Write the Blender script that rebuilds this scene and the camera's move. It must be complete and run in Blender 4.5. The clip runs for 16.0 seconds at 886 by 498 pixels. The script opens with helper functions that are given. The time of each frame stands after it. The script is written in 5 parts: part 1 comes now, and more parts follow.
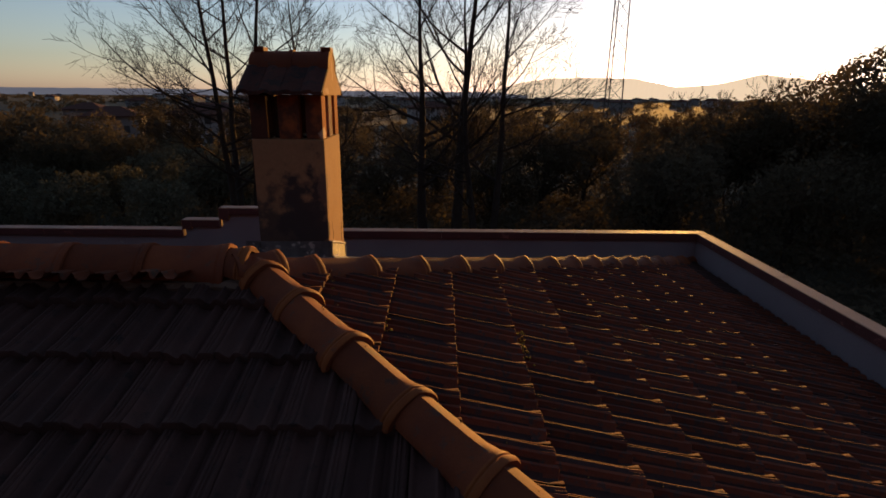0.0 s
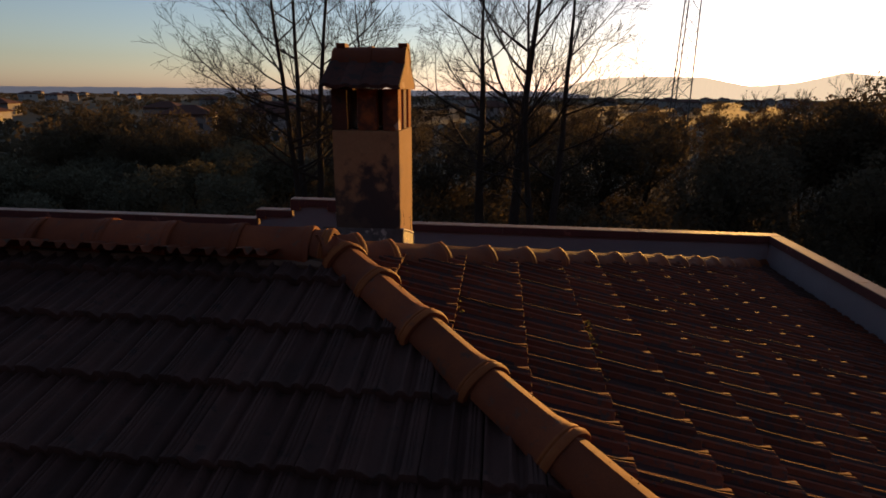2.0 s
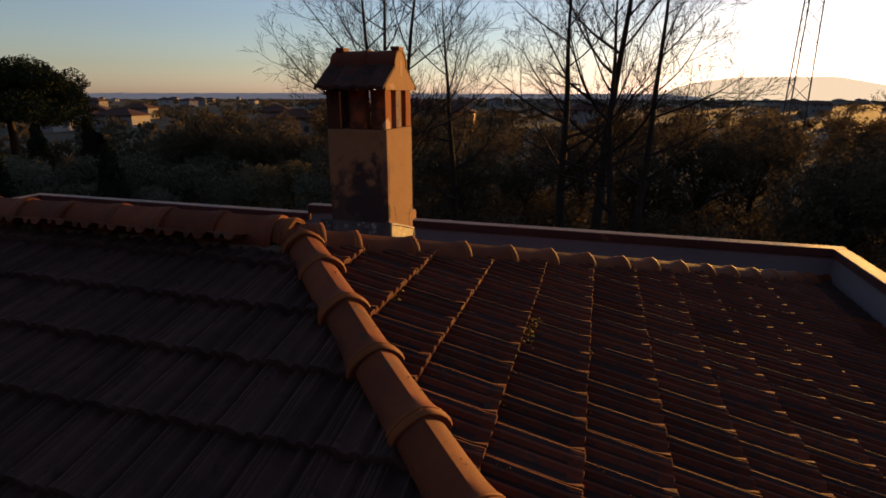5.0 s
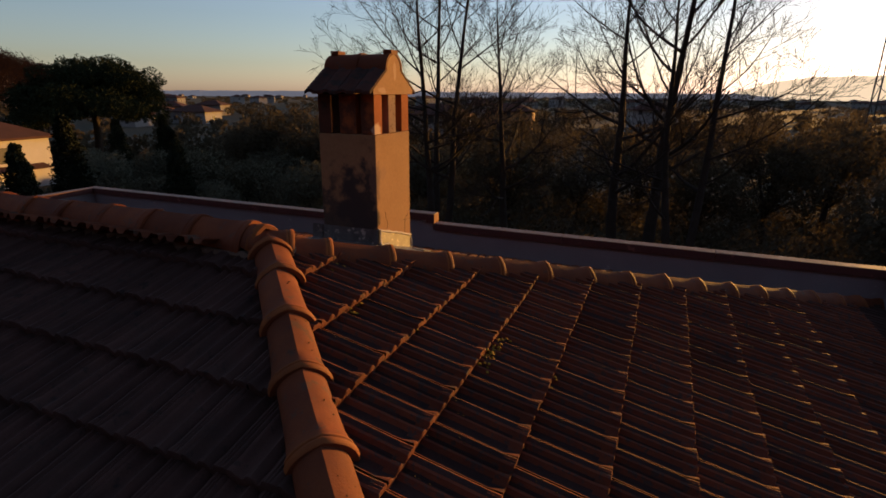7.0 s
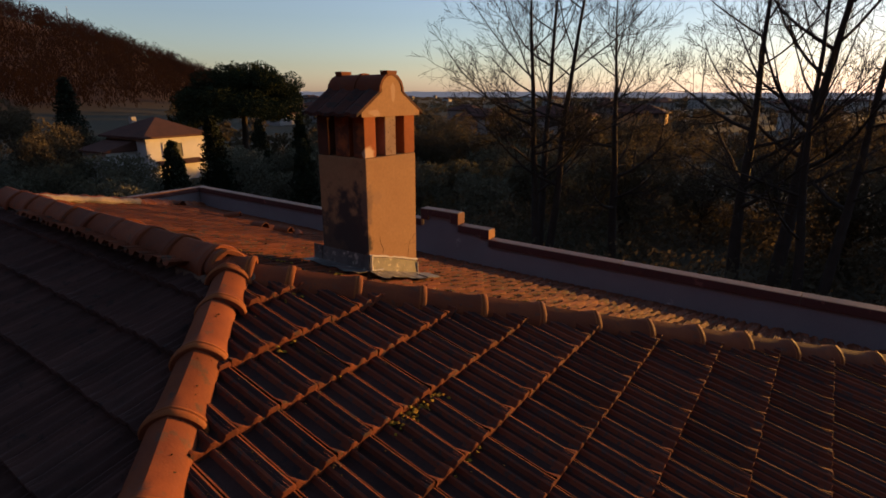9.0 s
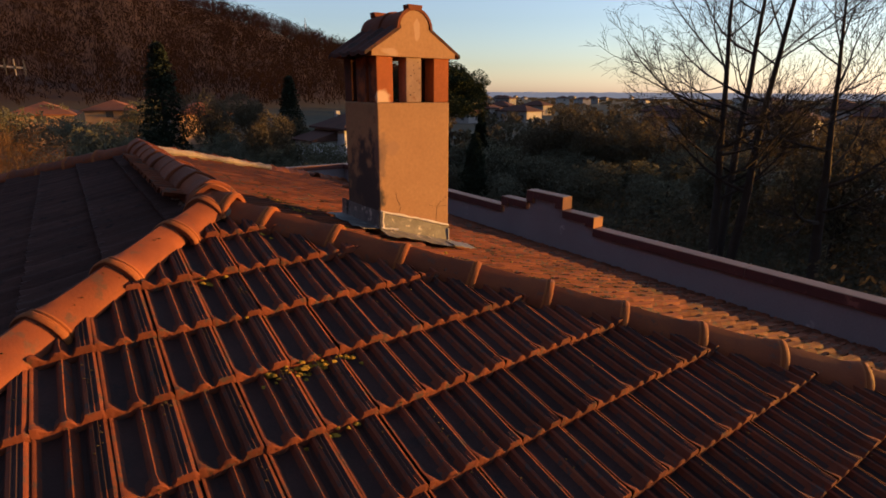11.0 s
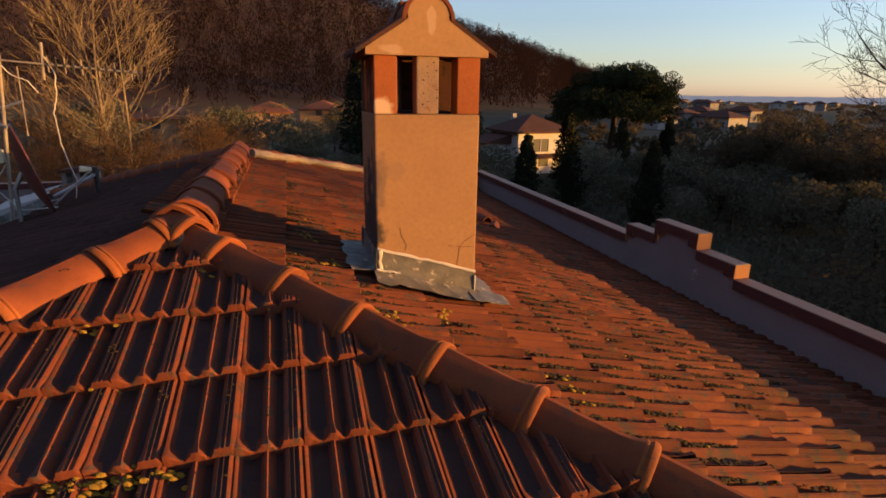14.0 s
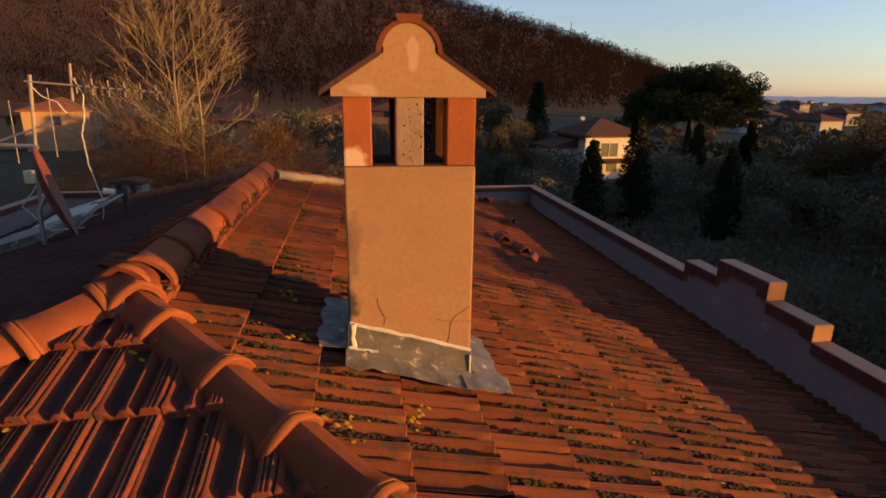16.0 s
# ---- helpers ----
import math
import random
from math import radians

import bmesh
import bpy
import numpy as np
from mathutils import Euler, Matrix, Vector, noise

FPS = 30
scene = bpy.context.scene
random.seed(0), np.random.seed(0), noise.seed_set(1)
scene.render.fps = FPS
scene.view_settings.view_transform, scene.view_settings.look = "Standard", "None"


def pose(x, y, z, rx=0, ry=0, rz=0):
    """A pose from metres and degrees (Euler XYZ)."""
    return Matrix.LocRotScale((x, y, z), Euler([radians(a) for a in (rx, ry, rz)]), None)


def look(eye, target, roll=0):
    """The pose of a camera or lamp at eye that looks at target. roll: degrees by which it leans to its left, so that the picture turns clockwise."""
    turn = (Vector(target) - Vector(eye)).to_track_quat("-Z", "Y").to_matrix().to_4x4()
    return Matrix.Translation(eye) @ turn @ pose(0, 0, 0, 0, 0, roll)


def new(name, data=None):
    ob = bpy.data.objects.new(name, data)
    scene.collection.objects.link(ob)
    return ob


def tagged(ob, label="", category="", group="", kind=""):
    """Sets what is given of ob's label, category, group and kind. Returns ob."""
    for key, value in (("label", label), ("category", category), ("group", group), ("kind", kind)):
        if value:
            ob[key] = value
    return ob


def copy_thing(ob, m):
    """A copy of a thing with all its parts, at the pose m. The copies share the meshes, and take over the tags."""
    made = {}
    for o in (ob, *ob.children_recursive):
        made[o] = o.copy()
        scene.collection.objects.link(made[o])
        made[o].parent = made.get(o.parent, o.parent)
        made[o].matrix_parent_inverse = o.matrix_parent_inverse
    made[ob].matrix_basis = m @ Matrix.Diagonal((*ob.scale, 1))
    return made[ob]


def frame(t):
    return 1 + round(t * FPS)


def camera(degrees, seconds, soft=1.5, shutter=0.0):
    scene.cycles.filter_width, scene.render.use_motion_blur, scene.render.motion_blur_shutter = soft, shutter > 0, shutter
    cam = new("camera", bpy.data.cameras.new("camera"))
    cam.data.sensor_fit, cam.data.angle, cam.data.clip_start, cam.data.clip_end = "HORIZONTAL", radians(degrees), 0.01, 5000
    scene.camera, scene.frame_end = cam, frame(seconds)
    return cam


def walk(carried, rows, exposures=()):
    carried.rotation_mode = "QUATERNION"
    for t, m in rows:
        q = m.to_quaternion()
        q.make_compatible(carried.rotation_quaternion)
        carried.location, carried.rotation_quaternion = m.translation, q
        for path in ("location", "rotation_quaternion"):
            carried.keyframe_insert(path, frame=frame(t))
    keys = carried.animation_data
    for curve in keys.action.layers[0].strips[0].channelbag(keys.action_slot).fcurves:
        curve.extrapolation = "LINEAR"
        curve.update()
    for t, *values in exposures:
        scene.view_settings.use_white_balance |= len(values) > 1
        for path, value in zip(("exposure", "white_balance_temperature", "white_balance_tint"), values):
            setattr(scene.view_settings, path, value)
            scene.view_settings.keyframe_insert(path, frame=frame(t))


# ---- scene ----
cam = camera(79.4, 16.0, 1.7)
PATH = [
    (0, (1.107, -2.567, 8.746), (1.121, -0.648, 8.184), 0.6),
    (0.5, (1.102, -2.582, 8.723), (1.067, -0.66, 8.171), 0.2),
    (1, (1.074, -2.611, 8.712), (0.993, -0.692, 8.154), 0.4),
    (1.5, (1.055, -2.654, 8.705), (0.908, -0.74, 8.144), 0.5),
    (2, (1.023, -2.698, 8.709), (0.834, -0.789, 8.143), 0.6),
    (2.5, (0.991, -2.747, 8.693), (0.767, -0.841, 8.131), 0.5),
    (3, (0.989, -2.774, 8.683), (0.764, -0.868, 8.118), 0.7),
    (3.5, (1.073, -2.809, 8.667), (0.846, -0.902, 8.105), 0.5),
    (4, (1.342, -2.824, 8.707), (1.083, -0.927, 8.128), 0.9),
    (4.5, (1.654, -2.747, 8.701), (1.27, -0.868, 8.132), 0.5),
    (4.7, (1.733, -2.718, 8.693), (1.281, -0.852, 8.13), 0.3),
    (7, (2.246, -2.39, 8.736), (1.519, -0.614, 8.174), 0.4),
    (7.5, (2.434, -2.241, 8.824), (1.597, -0.512, 8.268), 0.4),
    (8, (2.561, -2.088, 8.911), (1.659, -0.395, 8.347), 0.1),
    (8.5, (2.711, -1.923, 8.938), (1.721, -0.278, 8.376), 0.2),
    (9, (2.905, -1.707, 8.883), (1.792, -0.144, 8.32), 0.2),
    (9.5, (3.104, -1.457, 8.781), (1.834, -0.016, 8.223), 0.2),
    (9.7, (3.169, -1.342, 8.736), (1.838, 0.041, 8.173), 0.2),
    (11.8, (3.423, -0.298, 8.461), (1.725, 0.599, 7.903), 0.6),
    (12, (3.409, -0.213, 8.46), (1.677, 0.617, 7.901), 0.6),
    (12.5, (3.353, -0.021, 8.477), (1.572, 0.695, 7.916), 0.5),
    (13, (3.262, 0.181, 8.5), (1.442, 0.791, 7.938), 0.7),
    (13.5, (3.155, 0.367, 8.52), (1.322, 0.936, 7.959), 0.7),
    (14, (3.031, 0.556, 8.552), (1.186, 1.084, 7.99), 0.8),
    (14.5, (2.884, 0.752, 8.581), (1.026, 1.231, 8.019), 0.7),
    (15, (2.721, 0.941, 8.626), (0.849, 1.369, 8.068), 0.8),
    (15.5, (2.634, 1.018, 8.691), (0.747, 1.355, 8.121), 0.6),
    (16, (2.558, 1.031, 8.74), (0.661, 1.327, 8.178), 0.7),
]
walk(cam, [(t, look(eye, target, roll)) for t, eye, target, roll in PATH],
     [(0.0, 0.88, 5950.0, 19.0), (4.5, 1.0, 5950.0, 19.0), (9.0, 1.27, 5950.0, 19.0), (12.0, 1.88, 5950.0, 19.0), (16.0, 1.72, 5950.0, 19.0)])

# ---- light ----
SUN_AZ, SUN_EL = 23.6, 2.0          # degrees from +y towards +x, and above the horizon
world = bpy.data.worlds.new("evening_sky")
scene.world = world
world.use_nodes = True
wn = world.node_tree.nodes
sky = wn.new("ShaderNodeTexSky")
sky.sky_type = "NISHITA"
sky.sun_disc = False
sky.sun_elevation = radians(SUN_EL + 0.8)   # the glow stands a little over the disc
sky.sun_rotation = radians(SUN_AZ)
sky.altitude = 50
sky.air_density, sky.dust_density, sky.ozone_density = 1.0, 0.45, 2.6
wn["Background"].inputs["Strength"].default_value = 0.15
# a thin evening haze pales the sky's colours
pale = wn.new("ShaderNodeHueSaturation")
pale.inputs["Saturation"].default_value = 0.66
world.node_tree.links.new(sky.outputs[0], pale.inputs["Color"])
world.node_tree.links.new(pale.outputs[0], wn["Background"].inputs["Color"])
sun = new("sun", bpy.data.lights.new("sun", "SUN"))
sun.data.energy, sun.data.angle, sun.data.color = 4.0, radians(0.6), (1.0, 0.475, 0.078)
sd = Vector((math.sin(radians(SUN_AZ)) * math.cos(radians(SUN_EL)), math.cos(radians(SUN_AZ)) * math.cos(radians(SUN_EL)), math.sin(radians(SUN_EL))))
sun.matrix_world = look(sd * 60, (0, 0, 0))


# ---- materials ----
def mat(name, c1, c2, scale=6.0, rough=0.8, bump=0.25, fine=60.0, spots=None, spot_scale=9.0, spot_at=0.62, vary=0.0, metal=0.0, stretch=(1, 1, 1), island=False, through_light=0.0):
    """Two tones by a coarse noise, a fine grain with relief, optional stains of a third colour, and a tone of its own for each piece."""
    m = bpy.data.materials.new(name)
    m.use_nodes = True
    n, l = m.node_tree.nodes, m.node_tree.links
    b = n["Principled BSDF"]
    b.inputs["Roughness"].default_value = rough
    b.inputs["Metallic"].default_value = metal
    b.inputs["Specular IOR Level"].default_value = 0.5 if metal or rough < 0.65 else 0.12
    tc = n.new("ShaderNodeTexCoord")
    mp = n.new("ShaderNodeMapping")
    mp.inputs["Scale"].default_value = stretch
    geo = n.new("ShaderNodeNewGeometry")
    l.new(geo.outputs["Position"], mp.inputs["Vector"])

    def tex(s, detail=5.0, r=0.6):
        t = n.new("ShaderNodeTexNoise")
        t.inputs["Scale"].default_value, t.inputs["Detail"].default_value, t.inputs["Roughness"].default_value = s, detail, r
        l.new(mp.outputs[0], t.inputs["Vector"])
        return t

    def ramp(src, a, z):
        r = n.new("ShaderNodeMapRange")
        r.inputs["From Min"].default_value, r.inputs["From Max"].default_value = a, z
        l.new(src, r.inputs["Value"])
        return r.outputs[0]

    def mix(fac, a, c):
        x = n.new("ShaderNodeMix")
        x.data_type = "RGBA"
        for socket, v in ((x.inputs["Factor"], fac), (x.inputs["A"], a), (x.inputs["B"], c)):
            if isinstance(v, tuple):
                socket.default_value = (*v, 1)
            elif isinstance(v, float):
                socket.default_value = v
            else:
                l.new(v, socket)
        return x.outputs["Result"]

    big, small = tex(scale), tex(fine, 4.0)
    col = mix(ramp(big.outputs[0], 0.32, 0.68), c1, c2)
    grain = ramp(small.outputs[0], 0.25, 0.75)
    dark = tuple(0.55 * v for v in c1)
    gm = n.new("ShaderNodeMath")
    gm.operation = "MULTIPLY"
    gm.inputs[1].default_value = 0.45
    l.new(grain, gm.inputs[0])
    col = mix(gm.outputs[0], col, dark)
    if spots:
        st = tex(spot_scale, 6.0, 0.7)
        col = mix(ramp(st.outputs[0], spot_at, spot_at + 0.07), col, spots)
    if vary:
        hs = n.new("ShaderNodeHueSaturation")
        if island:
            rnd = geo.outputs["Random Per Island"]
        else:
            oi = n.new("ShaderNodeObjectInfo")
            rnd = oi.outputs["Random"]
        r = n.new("ShaderNodeMapRange")
        r.inputs["To Min"].default_value, r.inputs["To Max"].default_value = 1 - vary, 1 + vary
        l.new(rnd, r.inputs["Value"])
        l.new(r.outputs[0], hs.inputs["Value"])
        l.new(col, hs.inputs["Color"])
        col = hs.outputs[0]
    l.new(col, b.inputs["Base Color"])
    bp = n.new("ShaderNodeBump")
    bp.inputs["Strength"].default_value, bp.inputs["Distance"].default_value = bump, 0.004 if fine > 20 else 0.03
    l.new(small.outputs[0], bp.inputs["Height"])
    l.new(bp.outputs[0], b.inputs["Normal"])
    if through_light:
        # thin leaves pass some of the light that falls on their backs
        tr, mx = n.new("ShaderNodeBsdfTranslucent"), n.new("ShaderNodeMixShader")
        l.new(col, tr.inputs["Color"])
        mx.inputs[0].default_value = through_light
        l.new(b.outputs[0], mx.inputs[1])
        l.new(tr.outputs[0], mx.inputs[2])
        l.new(mx.outputs[0], n["Material Output"].inputs["Surface"])
    return m


TILE = mat("roof_tile_clay", (0.162, 0.047, 0.020), (0.102, 0.031, 0.015), 7, 0.85, 0.5, 90, (0.06, 0.04, 0.028), 11, 0.54, 0.26)
TILE_CREST = mat("roof_tile_worn_crest", (0.156, 0.043, 0.019), (0.099, 0.028, 0.016), 9, 0.85, 0.5, 90, (0.06, 0.036, 0.028), 24, 0.53, 0.22)
TILE_DARK = mat("roof_tile_weathered_shaded", (0.039, 0.022, 0.018), (0.061, 0.029, 0.023), 9, 0.8, 0.5, 90, (0.028, 0.019, 0.017), 12, 0.57, 0.2)
TILE_FAR = mat("roof_tile_clay_joined", (0.162, 0.047, 0.020), (0.102, 0.031, 0.015), 7, 0.85, 0.5, 90, (0.06, 0.04, 0.028), 11, 0.55, 0.22, island=True)
# darker tile clay for the south slope, with its shade put into the colour
TILE_SHADE = mat("roof_tile_shade_tone", (0.073, 0.036, 0.028), (0.046, 0.027, 0.022), 6, 0.85, 0.5, 90, (0.03, 0.02, 0.017), 14, 0.58, 0.16)
RIDGE = mat("ridge_tile_clay", (0.190, 0.054, 0.019), (0.116, 0.033, 0.016), 5, 0.75, 0.35, 110, (0.09, 0.042, 0.026), 13, 0.57, 0.18)
MORTAR = mat("lime_mortar", (0.141, 0.092, 0.064), (0.099, 0.064, 0.046), 12, 0.95, 0.8, 70, (0.2, 0.16, 0.12), 18, 0.6)
DECK = mat("roof_deck", (0.10, 0.06, 0.045), (0.07, 0.05, 0.04), 6, 0.95, 0.4, 60)
PLASTER = mat("peach_plaster", (0.316, 0.180, 0.089), (0.285, 0.158, 0.076), 3, 0.9, 0.10, 45, (0.25, 0.140, 0.072), 5, 0.62)
BRICK = mat("orange_brick", (0.329, 0.103, 0.030), (0.269, 0.081, 0.027), 8, 0.9, 0.5, 70, (0.30, 0.11, 0.05), 14, 0.66)
BRICKPALE = mat("pale_hollow_brick", (0.315, 0.209, 0.142), (0.246, 0.157, 0.105), 9, 0.95, 0.8, 60, (0.22, 0.12, 0.07), 16, 0.6)
SOOT = mat("soot", (0.02, 0.018, 0.016), (0.03, 0.025, 0.02), 8, 0.95, 0.3, 60)
LEAD = mat("grey_lead", (0.16, 0.145, 0.13), (0.055, 0.051, 0.05), 11, 0.6, 0.6, 40, (0.36, 0.31, 0.26), 14, 0.58, metal=0.2)
VERGE = mat("pale_verge_mortar", (0.27, 0.215, 0.17), (0.20, 0.16, 0.125), 14, 0.95, 0.8, 70, (0.13, 0.10, 0.08), 18, 0.58)
SEAL = mat("white_sealant", (0.50, 0.46, 0.42), (0.40, 0.36, 0.32), 20, 0.7, 0.6, 80)
PARAPET = mat("lilac_white_plaster", (0.232, 0.195, 0.199), (0.199, 0.162, 0.166), 1.5, 0.9, 0.25, 60, (0.36, 0.31, 0.30), 4, 0.66)
RIM = mat("worn_ridge_collar", (0.254, 0.081, 0.021), (0.190, 0.056, 0.019), 9, 0.7, 0.35, 110, (0.12, 0.05, 0.028), 16, 0.6, 0.12)
TILE_PLAIN = mat("newer_clean_clay", (0.174, 0.053, 0.023), (0.145, 0.043, 0.020), 5, 0.85, 0.2, 90, (0.10, 0.045, 0.03), 12, 0.64)
HOOD = mat("weathered_hood_tile", (0.089, 0.036, 0.025), (0.055, 0.027, 0.022), 8, 0.9, 0.5, 90, (0.035, 0.026, 0.022), 14, 0.52, 0.2)
# darker brick for the rear and inner lantern piers
BRICKDARK = mat("dark_brick", (0.10, 0.04, 0.025), (0.06, 0.03, 0.022), 8, 0.95, 0.5, 70, (0.03, 0.022, 0.018), 14, 0.55)
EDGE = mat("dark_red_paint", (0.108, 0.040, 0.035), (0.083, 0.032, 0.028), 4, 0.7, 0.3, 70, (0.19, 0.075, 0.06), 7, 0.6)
COPING = mat("red_brown_coping", (0.261, 0.134, 0.081), (0.218, 0.110, 0.067), 3, 0.6, 0.3, 70, (0.20, 0.095, 0.07), 8, 0.62, 0.1)
# coping colour brightened to orange for the low sun on the step ends
ENDFACE = mat("sunlit_coping_end", (0.374, 0.176, 0.075), (0.329, 0.150, 0.064), 5, 0.8, 0.3, 70, (0.32, 0.14, 0.07), 9, 0.64)
LICHEN = mat("yellow_lichen", (0.289, 0.170, 0.019), (0.162, 0.106, 0.017), 30, 1.0, 0.9, 120)
MOSS = mat("dark_moss", (0.047, 0.032, 0.017), (0.025, 0.020, 0.011), 25, 1.0, 0.9, 120)
STEEL = mat("galvanised_steel", (0.42, 0.41, 0.40), (0.30, 0.29, 0.28), 12, 0.45, 0.2, 60, metal=0.7)
DISH = mat("brick_red_dish", (0.20, 0.055, 0.035), (0.15, 0.045, 0.03), 4, 0.5, 0.1, 50)
MASTSTEEL = mat("dull_galvanised_steel", (0.36, 0.30, 0.23), (0.26, 0.21, 0.16), 12, 0.7, 0.2, 60, (0.16, 0.09, 0.05), 20, 0.62, metal=0.1)
CABLE = mat("white_cable", (0.6, 0.56, 0.5), (0.5, 0.46, 0.4), 10, 0.6, 0.1, 60)
PLASTIC = mat("cream_plastic", (0.7, 0.6, 0.4), (0.62, 0.52, 0.34), 10, 0.5, 0.1, 60)
BARK = mat("grey_bark", (0.055, 0.042, 0.033), (0.035, 0.028, 0.023), 3, 0.95, 0.6, 20)
BARKPALE = mat("pale_bark", (0.202, 0.155, 0.101), (0.143, 0.107, 0.071), 3, 0.95, 0.6, 20)
TWIGS = mat("brown_twigs", (0.161, 0.092, 0.042), (0.101, 0.056, 0.029), 0.5, 1.0, 0.2, 9, vary=0.25, island=True, through_light=0.35)
LEAF = mat("dark_leaf", (0.104, 0.084, 0.051), (0.072, 0.060, 0.038), 0.6, 1.0, 0.0, 9, vary=0.10, island=True, through_light=0.4)
OLIVE = mat("olive_leaf", (0.128, 0.123, 0.079), (0.089, 0.086, 0.056), 0.6, 0.9, 0.0, 9, vary=0.16, island=True, through_light=0.25)
CYPRESS = mat("cypress_leaf", (0.022, 0.028, 0.015), (0.015, 0.020, 0.01), 0.8, 1.0, 0.0, 9, vary=0.15, island=True)
PINE = mat("pine_needles", (0.030, 0.040, 0.017), (0.020, 0.028, 0.012), 0.5, 1.0, 0.0, 9, vary=0.12, island=True)
WOOD = mat("winter_wood", (0.027, 0.015, 0.011), (0.015, 0.009, 0.008), 0.03, 1.0, 0.0, 2, vary=0.08, island=True, through_light=0.5)
GRASS = mat("meadow", (0.063, 0.055, 0.034), (0.076, 0.064, 0.042), 0.05, 1.0, 0.6, 1.5, (0.035, 0.03, 0.02), 0.15, 0.6)
WALLWHITE = mat("white_house_wall", (0.340, 0.320, 0.299), (0.292, 0.272, 0.252), 0.8, 0.9, 0.2, 20)
ROOFORANGE = mat("orange_tile_roof", (0.24, 0.09, 0.045), (0.17, 0.065, 0.035), 0.8, 0.9, 0.3, 8)
WALLBRIGHT = mat("bright_white_wall", (0.527, 0.501, 0.476), (0.459, 0.433, 0.408), 0.8, 0.9, 0.2, 20, (0.42, 0.38, 0.35), 0.6, 0.62)
WALLTOWN = mat("grey_house_wall", (0.231, 0.211, 0.197), (0.190, 0.177, 0.163), 0.8, 0.9, 0.2, 20)
WALLOCHRE = mat("ochre_house_wall", (0.357, 0.230, 0.128), (0.306, 0.187, 0.111), 0.8, 0.9, 0.2, 20)
ROOFFAR = mat("far_roof", (0.10, 0.046, 0.033), (0.07, 0.036, 0.028), 0.8, 0.9, 0.3, 8)
SHUTTER = mat("dark_shutter", (0.03, 0.03, 0.03), (0.045, 0.04, 0.035), 5, 0.6, 0.1, 30)


def stain(m, centre, size, colour, power=1.0):
    """A patch of another colour, such as soot, with a ragged outline round a place on the surface."""
    n, l = m.node_tree.nodes, m.node_tree.links
    b = n["Principled BSDF"]
    old = b.inputs["Base Color"].links[0].from_socket
    geo = n.new("ShaderNodeNewGeometry")
    mp = n.new("ShaderNodeMapping")
    mp.vector_type = "TEXTURE"
    mp.inputs["Location"].default_value, mp.inputs["Scale"].default_value = centre, size
    l.new(geo.outputs["Position"], mp.inputs["Vector"])
    ln = n.new("ShaderNodeVectorMath")
    ln.operation = "LENGTH"
    l.new(mp.outputs[0], ln.inputs[0])
    tx = n.new("ShaderNodeTexNoise")
    tx.inputs["Scale"].default_value, tx.inputs["Detail"].default_value = 9.0, 6.0
    l.new(geo.outputs["Position"], tx.inputs["Vector"])
    ad = n.new("ShaderNodeMath")
    ad.operation = "MULTIPLY_ADD"
    ad.inputs[1].default_value, ad.inputs[2].default_value = 2.4, -1.2
    l.new(tx.outputs[0], ad.inputs[0])
    sm = n.new("ShaderNodeMath")
    l.new(ln.outputs["Value"], sm.inputs[0])
    l.new(ad.outputs[0], sm.inputs[1])
    r = n.new("ShaderNodeMapRange")
    r.inputs["From Min"].default_value, r.inputs["From Max"].default_value = 1.05, 0.70
    r.inputs["To Max"].default_value = power
    l.new(sm.outputs[0], r.inputs["Value"])
    x = n.new("ShaderNodeMix")
    x.data_type = "RGBA"
    l.new(r.outputs[0], x.inputs["Factor"])
    l.new(old, x.inputs["A"])
    x.inputs["B"].default_value = (*colour, 1)
    l.new(x.outputs["Result"], b.inputs["Base Color"])


def by_height(m, colour, lo, hi):
    """Another colour of ground cover above a height."""
    n, l = m.node_tree.nodes, m.node_tree.links
    b = n["Principled BSDF"]
    old = b.inputs["Base Color"].links[0].from_socket
    geo, sep, r, x = n.new("ShaderNodeNewGeometry"), n.new("ShaderNodeSeparateXYZ"), n.new("ShaderNodeMapRange"), n.new("ShaderNodeMix")
    x.data_type = "RGBA"
    l.new(geo.outputs["Position"], sep.inputs[0])
    l.new(sep.outputs["Z"], r.inputs["Value"])
    r.inputs["From Min"].default_value, r.inputs["From Max"].default_value = lo, hi
    l.new(r.outputs[0], x.inputs["Factor"])
    l.new(old, x.inputs["A"])
    x.inputs["B"].default_value = (*colour, 1)
    l.new(x.outputs["Result"], b.inputs["Base Color"])


by_height(GRASS, (0.045, 0.027, 0.021), 1.5, 6.0)      # leaf litter under the hill's woods
SMOKE = mat("sooty_peach_plaster", (0.316, 0.180, 0.089), (0.285, 0.158, 0.076), 3, 0.9, 0.10, 45, (0.25, 0.140, 0.072), 5, 0.62)
stain(SMOKE, (0.24, 0.94, 7.90), (0.22, 0.07, 0.42), (0.05, 0.04, 0.036), 0.95)
stain(SMOKE, (0.06, 0.94, 7.74), (0.34, 0.06, 0.42), (0.05, 0.04, 0.036), 0.85)
stain(SMOKE, (0.352, 0.975, 8.10), (0.06, 0.055, 0.17), (0.16, 0.10, 0.07), 0.8)
stain(SMOKE, (0.352, 1.07, 8.16), (0.05, 0.05, 0.05), (0.22, 0.13, 0.085), 0.5)
stain(SMOKE, (0.352, 1.20, 7.58), (0.06, 0.40, 0.035), (0.20, 0.16, 0.08), 0.6)
PEDIMENT = mat("patched_peach_plaster", (0.339, 0.195, 0.094), (0.308, 0.173, 0.082), 3, 0.9, 0.10, 45, (0.25, 0.140, 0.072), 6, 0.62)
